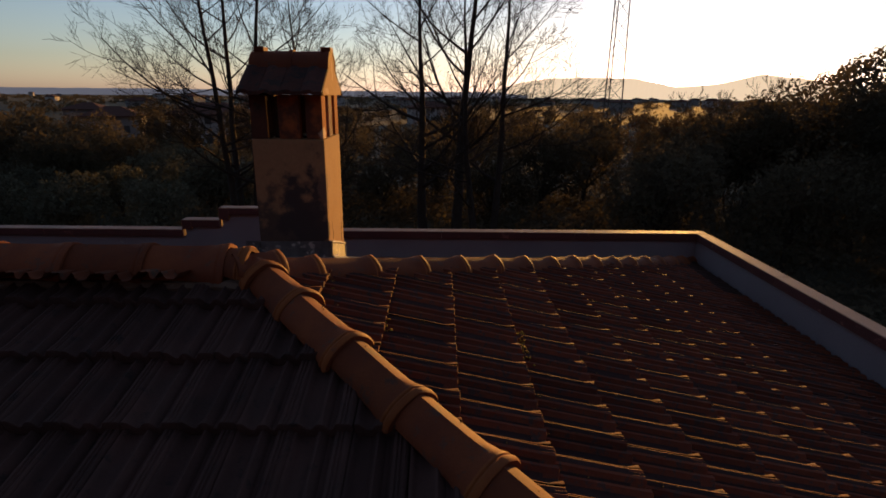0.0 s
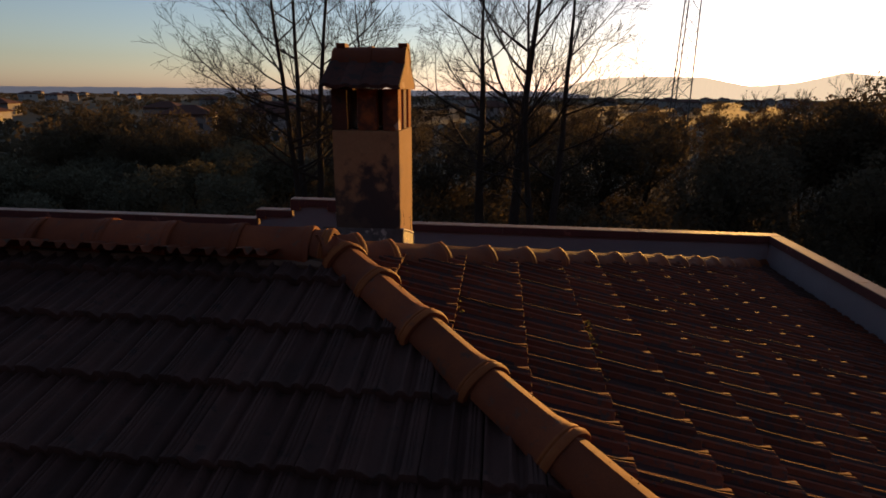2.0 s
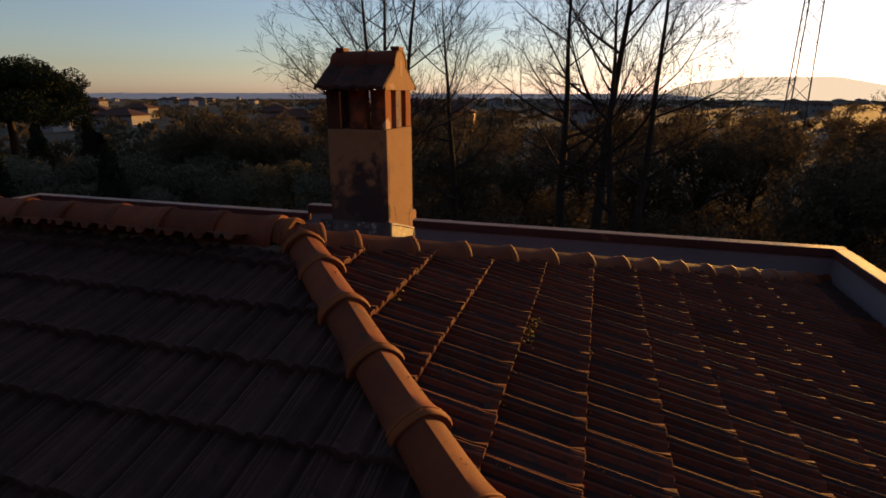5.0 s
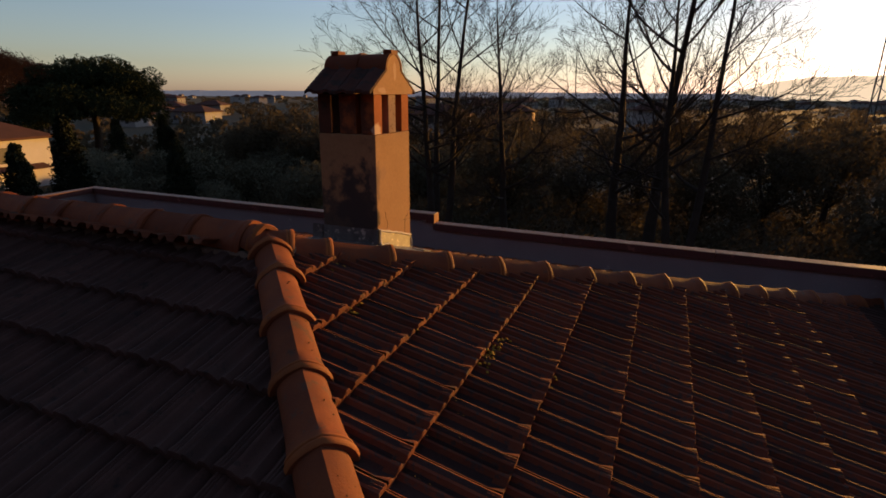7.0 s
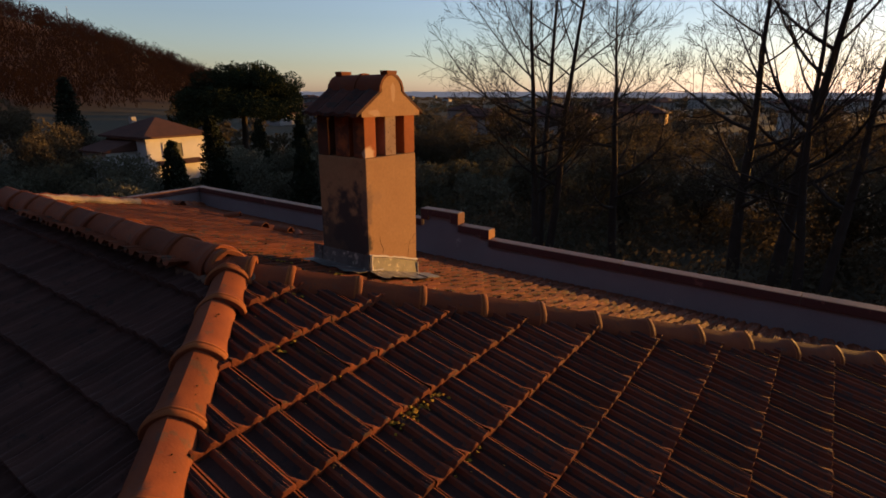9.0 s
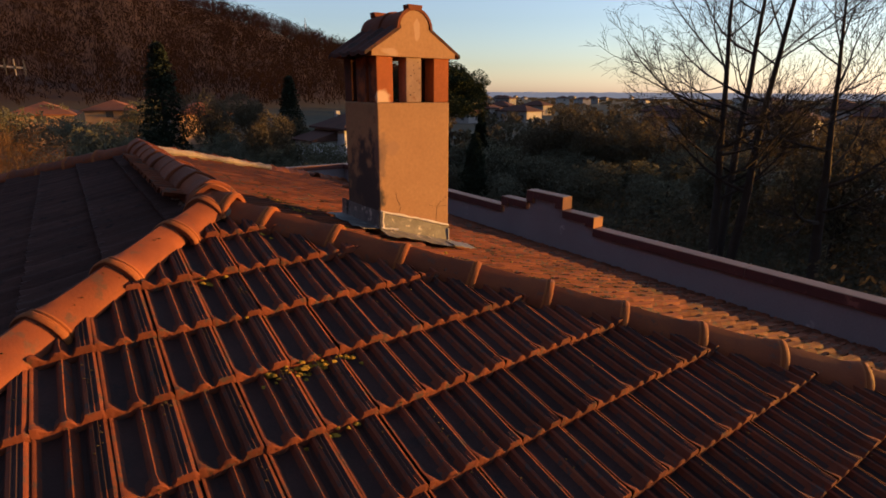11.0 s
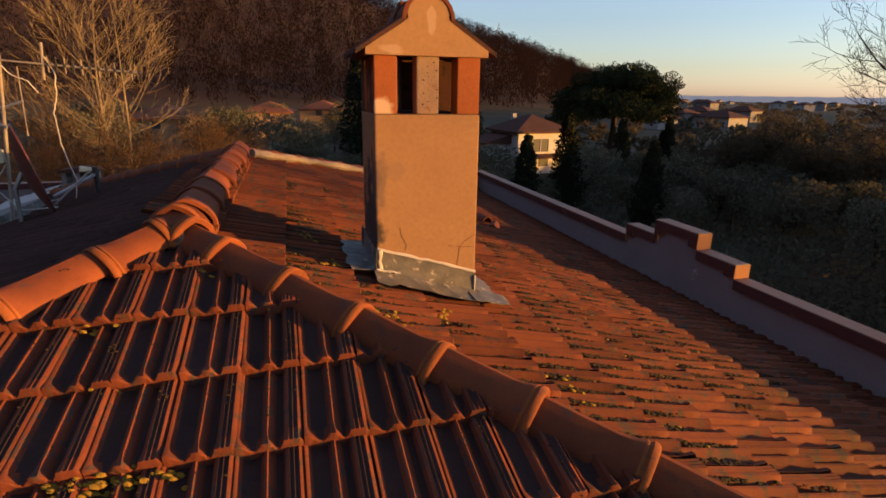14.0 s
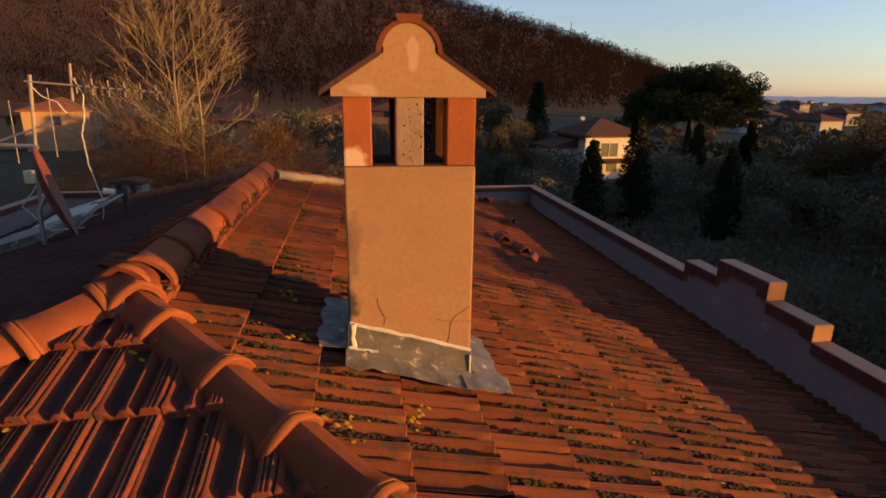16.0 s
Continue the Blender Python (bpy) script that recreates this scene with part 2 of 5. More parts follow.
stain(PEDIMENT, (0.37, 1.04, 8.752), (0.06, 0.07, 0.03), (0.46, 0.32, 0.22), 0.5)
stain(PEDIMENT, (0.37, 1.245, 8.90), (0.06, 0.022, 0.06), (0.46, 0.32, 0.22), 0.5)
# darker brown along the south face of the brick piers
stain(BRICK, (0.12, 0.958, 8.58), (0.34, 0.014, 0.30), (0.07, 0.032, 0.022), 0.9)
stain(BRICK, (0.352, 1.01, 8.46), (0.05, 0.055, 0.075), (0.52, 0.36, 0.24), 0.95)


# ---- mesh helpers ----
class Mesh:
    """Vertices and faces gathered into one mesh."""

    def __init__(self):
        self.v, self.f = [], []

    def add(self, verts, faces):
        k = len(self.v)
        self.v += [tuple(p) for p in verts]
        self.f += [tuple(i + k for i in q) for q in faces]
        return self

    def box(self, x0, y0, z0, x1, y1, z1, bev=0.0):
        if not bev:
            v = [(x, y, z) for z in (z0, z1) for y in (y0, y1) for x in (x0, x1)]
            return self.add(v, [(0, 2, 3, 1), (4, 5, 7, 6), (0, 1, 5, 4), (2, 6, 7, 3), (0, 4, 6, 2), (1, 3, 7, 5)])
        bm = bmesh.new()
        bmesh.ops.create_cube(bm, size=1.0, matrix=Matrix.Translation(((x0 + x1) / 2, (y0 + y1) / 2, (z0 + z1) / 2)) @ Matrix.Diagonal((x1 - x0, y1 - y0, z1 - z0, 1)))
        bmesh.ops.bevel(bm, geom=bm.edges[:], offset=bev, segments=2, affect="EDGES", profile=0.6)
        return self.bm(bm)

    def bm(self, bm):
        bm.verts.index_update()
        self.add([v.co for v in bm.verts], [[v.index for v in f.verts] for f in bm.faces])
        bm.free()
        return self

    def tube(self, pts, radii, sides=6, cap=True):
        """A tapered tube along points."""
        pts = [Vector(p) for p in pts]
        k = len(self.v)
        for i, p in enumerate(pts):
            d = (pts[min(i + 1, len(pts) - 1)] - pts[max(i - 1, 0)]).normalized()
            a = d.cross(Vector((0.31, 0.17, 0.93)) if abs(d.z) < 0.9 else Vector((1, 0.1, 0))).normalized()
            c = d.cross(a)
            r = radii[i] if isinstance(radii, (list, tuple)) else radii
            for j in range(sides):
                w = 2 * math.pi * j / sides
                self.v.append(tuple(p + (a * math.cos(w) + c * math.sin(w)) * r))
        for i in range(len(pts) - 1):
            for j in range(sides):
                s, e = k + i * sides, k + (i + 1) * sides
                self.f.append((s + j, s + (j + 1) % sides, e + (j + 1) % sides, e + j))
        if cap:
            self.f.append(tuple(range(k, k + sides))[::-1])
            self.f.append(tuple(range(k + (len(pts) - 1) * sides, k + len(pts) * sides)))
        return self

    def prism(self, outline, axis, lo, hi):
        """An outline of (a, b) pairs pushed along an axis; axis 'x' takes (y, z), 'y' takes (x, z), 'z' takes (x, y)."""
        def put(a, b, c):
            return {"x": (c, a, b), "y": (a, c, b), "z": (a, b, c)}[axis]
        n = len(outline)
        v = [put(a, b, lo) for a, b in outline] + [put(a, b, hi) for a, b in outline]
        return self.add(v, [tuple(range(n))[::-1], tuple(range(n, 2 * n))] + [(i, (i + 1) % n, n + (i + 1) % n, n + i) for i in range(n)])

    def data(self, name, material, smooth=False, tidy=True):
        me = bpy.data.meshes.new(name)
        me.from_pydata(self.v, [], self.f)
        if tidy and len(self.f) < 4000:
            bm = bmesh.new()
            bm.from_mesh(me)
            bmesh.ops.recalc_face_normals(bm, faces=bm.faces[:])
            bm.to_mesh(me)
            bm.free()
        me.materials.append(material)
        if smooth:
            me.polygons.foreach_set("use_smooth", [True] * len(me.polygons))
            me.set_sharp_from_angle(angle=radians(40))
        me.update()
        return me


def part(name, mesh, material, parent=None, label="", smooth=False, m=None):
    ob = new(name, mesh if isinstance(mesh, bpy.types.Mesh) else mesh.data(name, material, smooth))
    ob.parent = parent
    if m is not None:
        ob.matrix_basis = m
    return tagged(ob, label)


def thing(name, m, label, category, group="", kind=""):
    ob = new(name)
    ob.matrix_basis = m
    return tagged(ob, label, category, group, kind)


# ---- the plan ----
SLOPE = 0.30                        # fall of every roof face
RIDGE_Z = 7.845                     # where the tile beds meet under the ridge
X0, X1 = -3.32, 0.20                # the two ends of the ridge
YI, XE, XW = 4.40, 4.60, -7.74      # inner faces of the parapets
CAP = 6.958                         # top of the coping
PT = 0.10                           # parapet thickness


def lerp(a, b, t):
    return a + (b - a) * t


# ---- ground and distance ----
def hill_angle(az):
    """How high the wooded hill stands over the horizon, by compass angle, with an added unseen back."""
    # beyond -126 and 92 degrees the hill is unseen, added to block sky light
    keys = ((-180, 27.0), (-160, 25.0), (-140, 19.0), (-126, 14.8), (-118, 14.5), (-100, 13.0), (-85, 10.2), (-75, 7.3), (-70, 6.0), (-65, 4.5), (-60, 2.6), (-56, 0.9), (-52, 0.0), (92, 0.0), (106, 12.0), (130, 24.0), (160, 27.0), (180, 27.0))
    for (a, e), (c, g) in zip(keys, keys[1:]):
        if a <= az <= c:
            return lerp(e, g, (az - a) / (c - a))
    return 0.0


def ground_z(x, y):
    r = math.hypot(x, y)
    az = math.degrees(math.atan2(x, y))
    e = hill_angle(az)
    z = 0.0
    if e > 0 and r > 150:
        t = min(1.0, (r - 150) / 370)
        t = t * t * (3 - 2 * t)
        z += t * max(0.0, 520 * math.tan(radians(e)) - 2) * (1 + 0.05 * noise.noise(Vector((x / 60, y / 60, 0))))
    if r > 40:
        z += 0.5 * min(1, (r - 40) / 60) * noise.noise(Vector((x / 35, y / 35, 3)))
    return z - 0.004 * max(0, min(r, 1500) - 120) * (1 if e <= 0 else 0)


def build_ground():
    m = Mesh()
    radii = [0, 6, 12, 18, 25, 32, 40, 50, 60, 72, 85, 100, 120, 145, 170, 200, 235, 270, 310, 350, 400, 450, 500, 550, 620, 700, 850, 1100, 1500, 2200, 3200, 4600]
    n = 180
    m.v.append((0, 0, 0))
    for r in radii[1:]:
        for k in range(n):
            a = 2 * math.pi * k / n
            x, y = r * math.sin(a), r * math.cos(a)
            m.v.append((x, y, ground_z(x, y)))
    for k in range(n):
        m.f.append((0, 1 + (k + 1) % n, 1 + k))
        for i in range(len(radii) - 2):
            s, e = 1 + i * n, 1 + (i + 1) * n
            m.f.append((s + k, s + (k + 1) % n, e + (k + 1) % n, e + k))
    tagged(part("ground", m, GRASS, smooth=True), "dark winter meadow running out to a flat plain", "ground", kind="structure")


build_ground()


# distance haze is put into the base colour and a glow of its own
def painted_haze(name, colour, strength):
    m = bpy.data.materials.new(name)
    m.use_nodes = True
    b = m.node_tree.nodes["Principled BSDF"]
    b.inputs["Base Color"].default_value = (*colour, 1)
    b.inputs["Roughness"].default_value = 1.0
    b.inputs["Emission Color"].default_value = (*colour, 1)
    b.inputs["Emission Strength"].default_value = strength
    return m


def mountain(name, keys, dist, material, label):
    """A far ridge standing on the plain: a wide band whose crest follows compass angle and height."""
    m = Mesh()
    a = keys[0][0]
    rows = []
    while a <= keys[-1][0]:
        for (p, e), (q, g) in zip(keys, keys[1:]):
            if p <= a <= q:
                h = lerp(e, g, (a - p) / (q - p))
                break
        h = max(0, h + 0.06 * noise.noise(Vector((a * 0.9, 0, dist))) + 0.03 * noise.noise(Vector((a * 3.1, 5, dist))))
        s, c = math.sin(radians(a)), math.cos(radians(a))
        z = 8.7 + dist * math.tan(radians(h))
        rows.append([(s * dist * 0.9, c * dist * 0.9, -8), (s * dist, c * dist, z), (s * dist * 1.1, c * dist * 1.1, -8)])
        a += 0.5
    for i, r in enumerate(rows):
        m.v += r
        if i:
            k = 3 * i
            m.f += [(k - 3, k, k + 1, k - 2), (k - 2, k + 1, k + 2, k - 1)]
    tagged(part(name, m, material), label, "mountain", kind="structure")


# air over the plain and round the sun, painted onto the far ridges
HAZE1 = painted_haze("far_painted_haze", (0.20, 0.18, 0.175), 0.20)
HAZE2 = painted_haze("mountain_painted_haze", (0.60, 0.43, 0.24), 0.72)
mountain("backdrop", ((-70, 0.0), (-50, 0.05), (-30, 0.1), (-10, 0.08), (4, 0.1), (9, 0.0)), 1900, HAZE1, "low hills on the horizon with blue-grey haze painted in")
mountain("backdrop", ((4, 0.0), (5.6, 0.3), (8.4, 1.1), (11.2, 1.5), (15, 1.58), (19.2, 1.5), (22.8, 0.75), (25, 0.85), (27, 1.1), (29.9, 1.85), (32.8, 1.5), (38, 0.8), (48, 0.1)), 2000, HAZE2, "mountain under the setting sun, its haze painted in and glowing")


# ---- house shell ----
def build_house():
    for name, a, b, c, d in (("wall_south", XW - PT, -YI - PT, XE + PT, -YI), ("wall_west", XW - PT, -YI, XW, YI), ("wall_east", XE, -YI, XE + PT, YI)):
        tagged(part(name, Mesh().box(a, b, -0.1, c, d, CAP - 0.10), PARAPET), "pale lilac plastered outer wall rising to a parapet", "wall", kind="structure")
    # the north wall with its stepped rise
    t = CAP - 0.10
    outline = [(XW - PT, -0.1), (XE + PT, -0.1), (XE + PT, t), (-0.69, t), (-0.69, 6.99), (-1.195, 6.99), (-1.195, 7.155), (-1.79, 7.155), (-1.79, 6.99), (-2.30, 6.99), (-2.30, t), (XW - PT, t)]
    tagged(part("wall_north", Mesh().prism(outline, "y", YI, YI + PT), PARAPET), "pale lilac plastered wall with a stepped parapet", "wall", kind="structure")
    # coping, in lengths, over every stretch of wall
    o = 0.03

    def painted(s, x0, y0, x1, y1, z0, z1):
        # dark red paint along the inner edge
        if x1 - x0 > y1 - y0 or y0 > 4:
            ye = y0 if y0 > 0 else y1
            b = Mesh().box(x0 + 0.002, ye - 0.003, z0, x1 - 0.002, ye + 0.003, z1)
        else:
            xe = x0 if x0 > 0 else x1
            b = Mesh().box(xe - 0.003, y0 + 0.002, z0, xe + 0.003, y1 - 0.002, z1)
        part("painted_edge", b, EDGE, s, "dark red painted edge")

    def cope(x0, y0, x1, y1, z):
        c = Mesh().box(x0, y0, z - 0.10, x1, y1, z, 0.005)
        s = tagged(part("coping", c, COPING), "red-brown coping slab on the parapet", "coping", "parapet coping", "structure")
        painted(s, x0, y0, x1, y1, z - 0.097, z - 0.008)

    def run(a, b, z, along, lo, hi):
        n = max(1, round(abs(b - a) / 1.9))
        for i in range(n):
            p, q = lerp(a, b, i / n), lerp(a, b, (i + 1) / n) - 0.004
            cope(*((p, lo, q, hi) if along == "x" else (lo, p, hi, q)), z)

    run(XW - PT - o, -2.30 - o + 0.0, CAP, "x", YI - o, YI + PT + o)
    run(-0.69 + o, XE + PT + o, CAP, "x", YI - o, YI + PT + o)
    run(-2.30 - o, -1.79 - o, 7.09, "x", YI - o, YI + PT + o)
    run(-1.195 + o, -0.69 + o, 7.09, "x", YI - o, YI + PT + o)
    run(-1.79 - o, -1.195 + o, 7.255, "x", YI - o, YI + PT + o)
    # upright ends of the steps, their sunlit orange put into the colour
    for x0, x1, z0, z1 in ((-2.30 - o, -2.20, CAP, 6.989), (-0.79, -0.69 + o, CAP, 6.989), (-1.79 - o, -1.69, 7.091, 7.154), (-1.295, -1.195 + o, 7.091, 7.154)):
        out = 0.003
        z1 += 0.094
        x0, x1 = (x0 - out, x1) if x0 < -1.5 else (x0, x1 + out)
        c = Mesh().box(x0, YI - o - out, z0 + 0.001, x1, YI + PT + o + out, z1, 0.003)
        s = tagged(part("coping", c, ENDFACE), "coping block closing a parapet step, its sunlit orange painted in", "coping", "parapet coping", "structure")
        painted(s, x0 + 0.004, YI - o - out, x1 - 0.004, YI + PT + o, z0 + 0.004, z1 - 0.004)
    run(XW - PT - o, XE + PT + o, CAP, "x", -YI - PT - o, -YI + o)
    run(-YI + o + 0.004, YI - o - 0.004, CAP, "y", XE - o, XE + PT + o)
    run(-YI + o + 0.004, YI - o - 0.004, CAP, "y", XW - PT - o, XW + o)


build_house()


def roof_z(d):
    return RIDGE_Z - SLOPE * d


# faces: name, a frame with origin at a ridge end, u along the eave, v down the slope, in plan
ANG = math.atan(SLOPE)
FACES = {
    "north": (Vector((X0, 0, 0)), Vector((-1, 0, 0)), Vector((0, 1, 0))),
    "east": (Vector((X1, 0, 0)), Vector((0, 1, 0)), Vector((1, 0, 0))),
    "south": (Vector((X0, 0, 0)), Vector((1, 0, 0)), Vector((0, -1, 0))),
    "west": (Vector((X0, 0, 0)), Vector((0, -1, 0)), Vector((-1, 0, 0))),
}


def build_deck():
    e = 4.62
    zt, ze = roof_z(0) - 0.03, roof_z(e) - 0.03
    v = [(X0, 0, zt), (X1, 0, zt), (XE + 0.04, YI + 0.04, ze), (XE + 0.04, -YI - 0.04, ze), (XW - 0.04, -YI - 0.04, ze), (XW - 0.04, YI + 0.04, ze)]
    v += [(x, y, z - 0.2) for x, y, z in v]
    f = [(0, 1, 2, 5), (1, 3, 2), (1, 0, 4, 3), (0, 5, 4)]
    f += [tuple(i + 6 for i in q[::-1]) for q in f] + [(a, b, b + 6, a + 6) for a, b in ((2, 3), (3, 4), (4, 5), (5, 2))]
    tagged(part("ceiling_deck", Mesh().add(v, f), DECK), "dark boarded roof deck under the tiles", "roof deck", kind="structure")


build_deck()


# ---- ridge and hip tiles ----
def ridge_mesh(length=0.45, r0=0.092, r1=0.102, wall=0.013, lip=0.016):
    """A tapered half-round cap, along +x from its narrow head to a collared mouth, hollow beneath."""
    m = Mesh()
    n = 12
    stations = [(0, r0, 0), (length * 0.45, lerp(r0, r1, 0.35), 0), (length - 0.13, lerp(r0, r1, 0.75), 0), (length - 0.07, r1 + lip * 0.35, 0), (length - 0.048, r1 + lip * 0.95, 0), (length - 0.040, r1 + lip * 1.0, 0), (length - 0.034, r1 + lip * 0.72, 0), (length - 0.024, r1 + lip * 1.3, 0), (length - 0.008, r1 + lip * 1.3, 0), (length, r1 + lip * 0.9, 0), (length, r1 - wall + 0.006, 1), (length * 0.5, lerp(r0, r1, 0.5) - wall, 1), (0, r0 - wall, 1)]
    for x, r, inner in stations:
        for j in range(n + 1):
            a = math.pi * (j / n) * 1.06 - 0.03 * math.pi
            c, s = math.cos(a), math.sin(a)
            # the section rises to a blunt crest, more so along the body than at the collar
            crest = 0.85 if r <= r1 else 0.55
            m.v.append((x, r * 1.06 * c, r * lerp(s, 0.62 * s + 0.42 * (1 - abs(c)), crest)))
    for i in range(len(stations) - 1):
        for j in range(n):
            m.f.append((i * (n + 1) + j, i * (n + 1) + j + 1, (i + 1) * (n + 1) + j + 1, (i + 1) * (n + 1) + j))
    return m


def build_ridges():
    hip_me = ridge_mesh().data("ridge_tile", RIDGE, True)
    hip_me.materials.append(RIM)
    for k, f in enumerate(hip_me.polygons):
        f.material_index = 1 if 48 <= k < 108 else 0
    flat_me = ridge_mesh(0.45, 0.120, 0.130, lip=0.010).data("ridge_tile", RIDGE, True)
    rnd = random.Random(3)

    def line(start, end, z0, z1, name, first=0.0, pitch=0.401, me=None):
        me = me or hip_me
        a, b = Vector((*start, z0)), Vector((*end, z1))
        d = (b - a).normalized()
        side = d.cross(Vector((0, 0, 1))).normalized()
        up = side.cross(d)
        n = int(((b - a).length - first) / pitch)
        for i in range(n + 1):
            p = a + d * (first + i * pitch)
            m = Matrix(((d.x, -side.x, up.x, p.x), (d.y, -side.y, up.y, p.y), (d.z, -side.z, up.z, p.z), (0, 0, 0, 1)))
            m = m @ pose(0, rnd.uniform(-0.006, 0.006), rnd.uniform(0, 0.008), rnd.uniform(-3, 3), 1.6, rnd.uniform(-1.4, 1.4))
            t = part("ridge_tile", me, RIDGE, m=m)
            tagged(t, "curved orange clay ridge tile with a raised collar", "ridge tile", name, "thing")
        # mortar bed under the tiles
        bed = Mesh()
        pts = []
        for i in range(41):
            q = a + (b - a) * (i / 40)
            pts.append(q + Vector((rnd.uniform(-0.01, 0.01), rnd.uniform(-0.01, 0.01), -0.012)))
        bed.tube(pts, [0.058 + rnd.uniform(-0.010, 0.010) for _ in pts], 8)
        tagged(part("mortar_bed", bed, MORTAR, smooth=True), "rough lime mortar bed under the ridge tiles", "mortar", kind="structure")

    h = 0.004
    e = 4.3
    line((X1, 0.02), (X1 + e, e + 0.02), roof_z(0) + h - 0.015, roof_z(e) + h - 0.015, "hip tiles", -0.138)
    line((X1 - 0.035, 0), (X1 + e - 0.035, -e), roof_z(0) + h + 0.016, roof_z(e) + h + 0.016, "hip tiles", -0.01)
    line((X0 - 0.06, 0.06), (X0 - e, e), roof_z(0) + h, roof_z(e) + h, "hip tiles")
    line((X0 - 0.06, -0.06), (X0 - e, -e), roof_z(0) + h, roof_z(e) + h, "hip tiles")
    line((X0 - 0.16, 0), (X1 - 0.5, 0), roof_z(0) + h + 0.026, roof_z(0) + h + 0.026, "ridge tiles", 0.0, 0.386, flat_me)
    # mortar packed under both edges of the ridge
    for side in (-1, 1):
        pts = [(lerp(X0 - 0.1, X1 - 0.05, i / 60), side * (0.118 + rnd.uniform(-0.006, 0.006)), roof_z(0.118) + 0.016 + rnd.uniform(-0.006, 0.006)) for i in range(61)]
        tagged(part("mortar_bed", Mesh().tube(pts, [0.030 + rnd.uniform(-0.006, 0.006) for _ in pts], 7), MORTAR, smooth=True), "rough mortar packed under the ridge tiles", "mortar", kind="structure")
    # short collared pieces that close the meeting of ridge and hips
    short_me = ridge_mesh(0.25, 0.090, 0.100).data("ridge_tile", RIDGE, True)
    short_me.materials.append(RIM)
    for k, f in enumerate(short_me.polygons):
        f.material_index = 1 if 48 <= k < 108 else 0
    for m in (pose(X1 - 0.28, 0.0, roof_z(0) + 0.052, 2, 3, -4), pose(X1 - 0.11, -0.095, roof_z(0) + 0.048, -3, 13, 44), pose(X1 - 0.11, 0.075, roof_z(0) + 0.040, 3, 12, -45)):
        tagged(part("ridge_tile", short_me, RIDGE, m=m), "short collared clay tile capping the hip junction", "ridge tile", "hip tiles", "thing")
    bm = bmesh.new()
    bmesh.ops.create_uvsphere(bm, u_segments=24, v_segments=14, radius=1.0, matrix=Matrix.Translation((X1 - 0.02, -0.005, roof_z(0) + 0.006)) @ Matrix.Diagonal((0.16, 0.13, 0.075, 1)))
    for v in bm.verts:
        v.co += Vector((0.4, 0.4, 0.6)) * (0.03 * noise.noise(v.co * 14) + 0.014 * noise.noise(v.co * 45))
    tagged(part("mortar_cap", Mesh().bm(bm), MORTAR, smooth=True), "rough mortar lump closing the hip junction", "mortar", kind="structure")
    # pale mortar verge on the far hip
    pts, rad = [], []
    for i in range(26):
        q = 0.05 + 1.75 * i / 25
        pts.append((X0 - q + 0.07, q + 0.10, roof_z(q) + 0.055 + rnd.uniform(-0.008, 0.008)))
        rad.append(0.042 + rnd.uniform(-0.012, 0.01))
    tagged(part("mortar_verge", Mesh().tube(pts, rad, 8), VERGE, smooth=True), "pale mortar verge along the far hip", "mortar", kind="structure")


build_ridges()


# ---- chimney ----
CX0, CX1, CY0, CY1 = -0.118, 0.352, 0.963, 1.510
CZ = 8.446


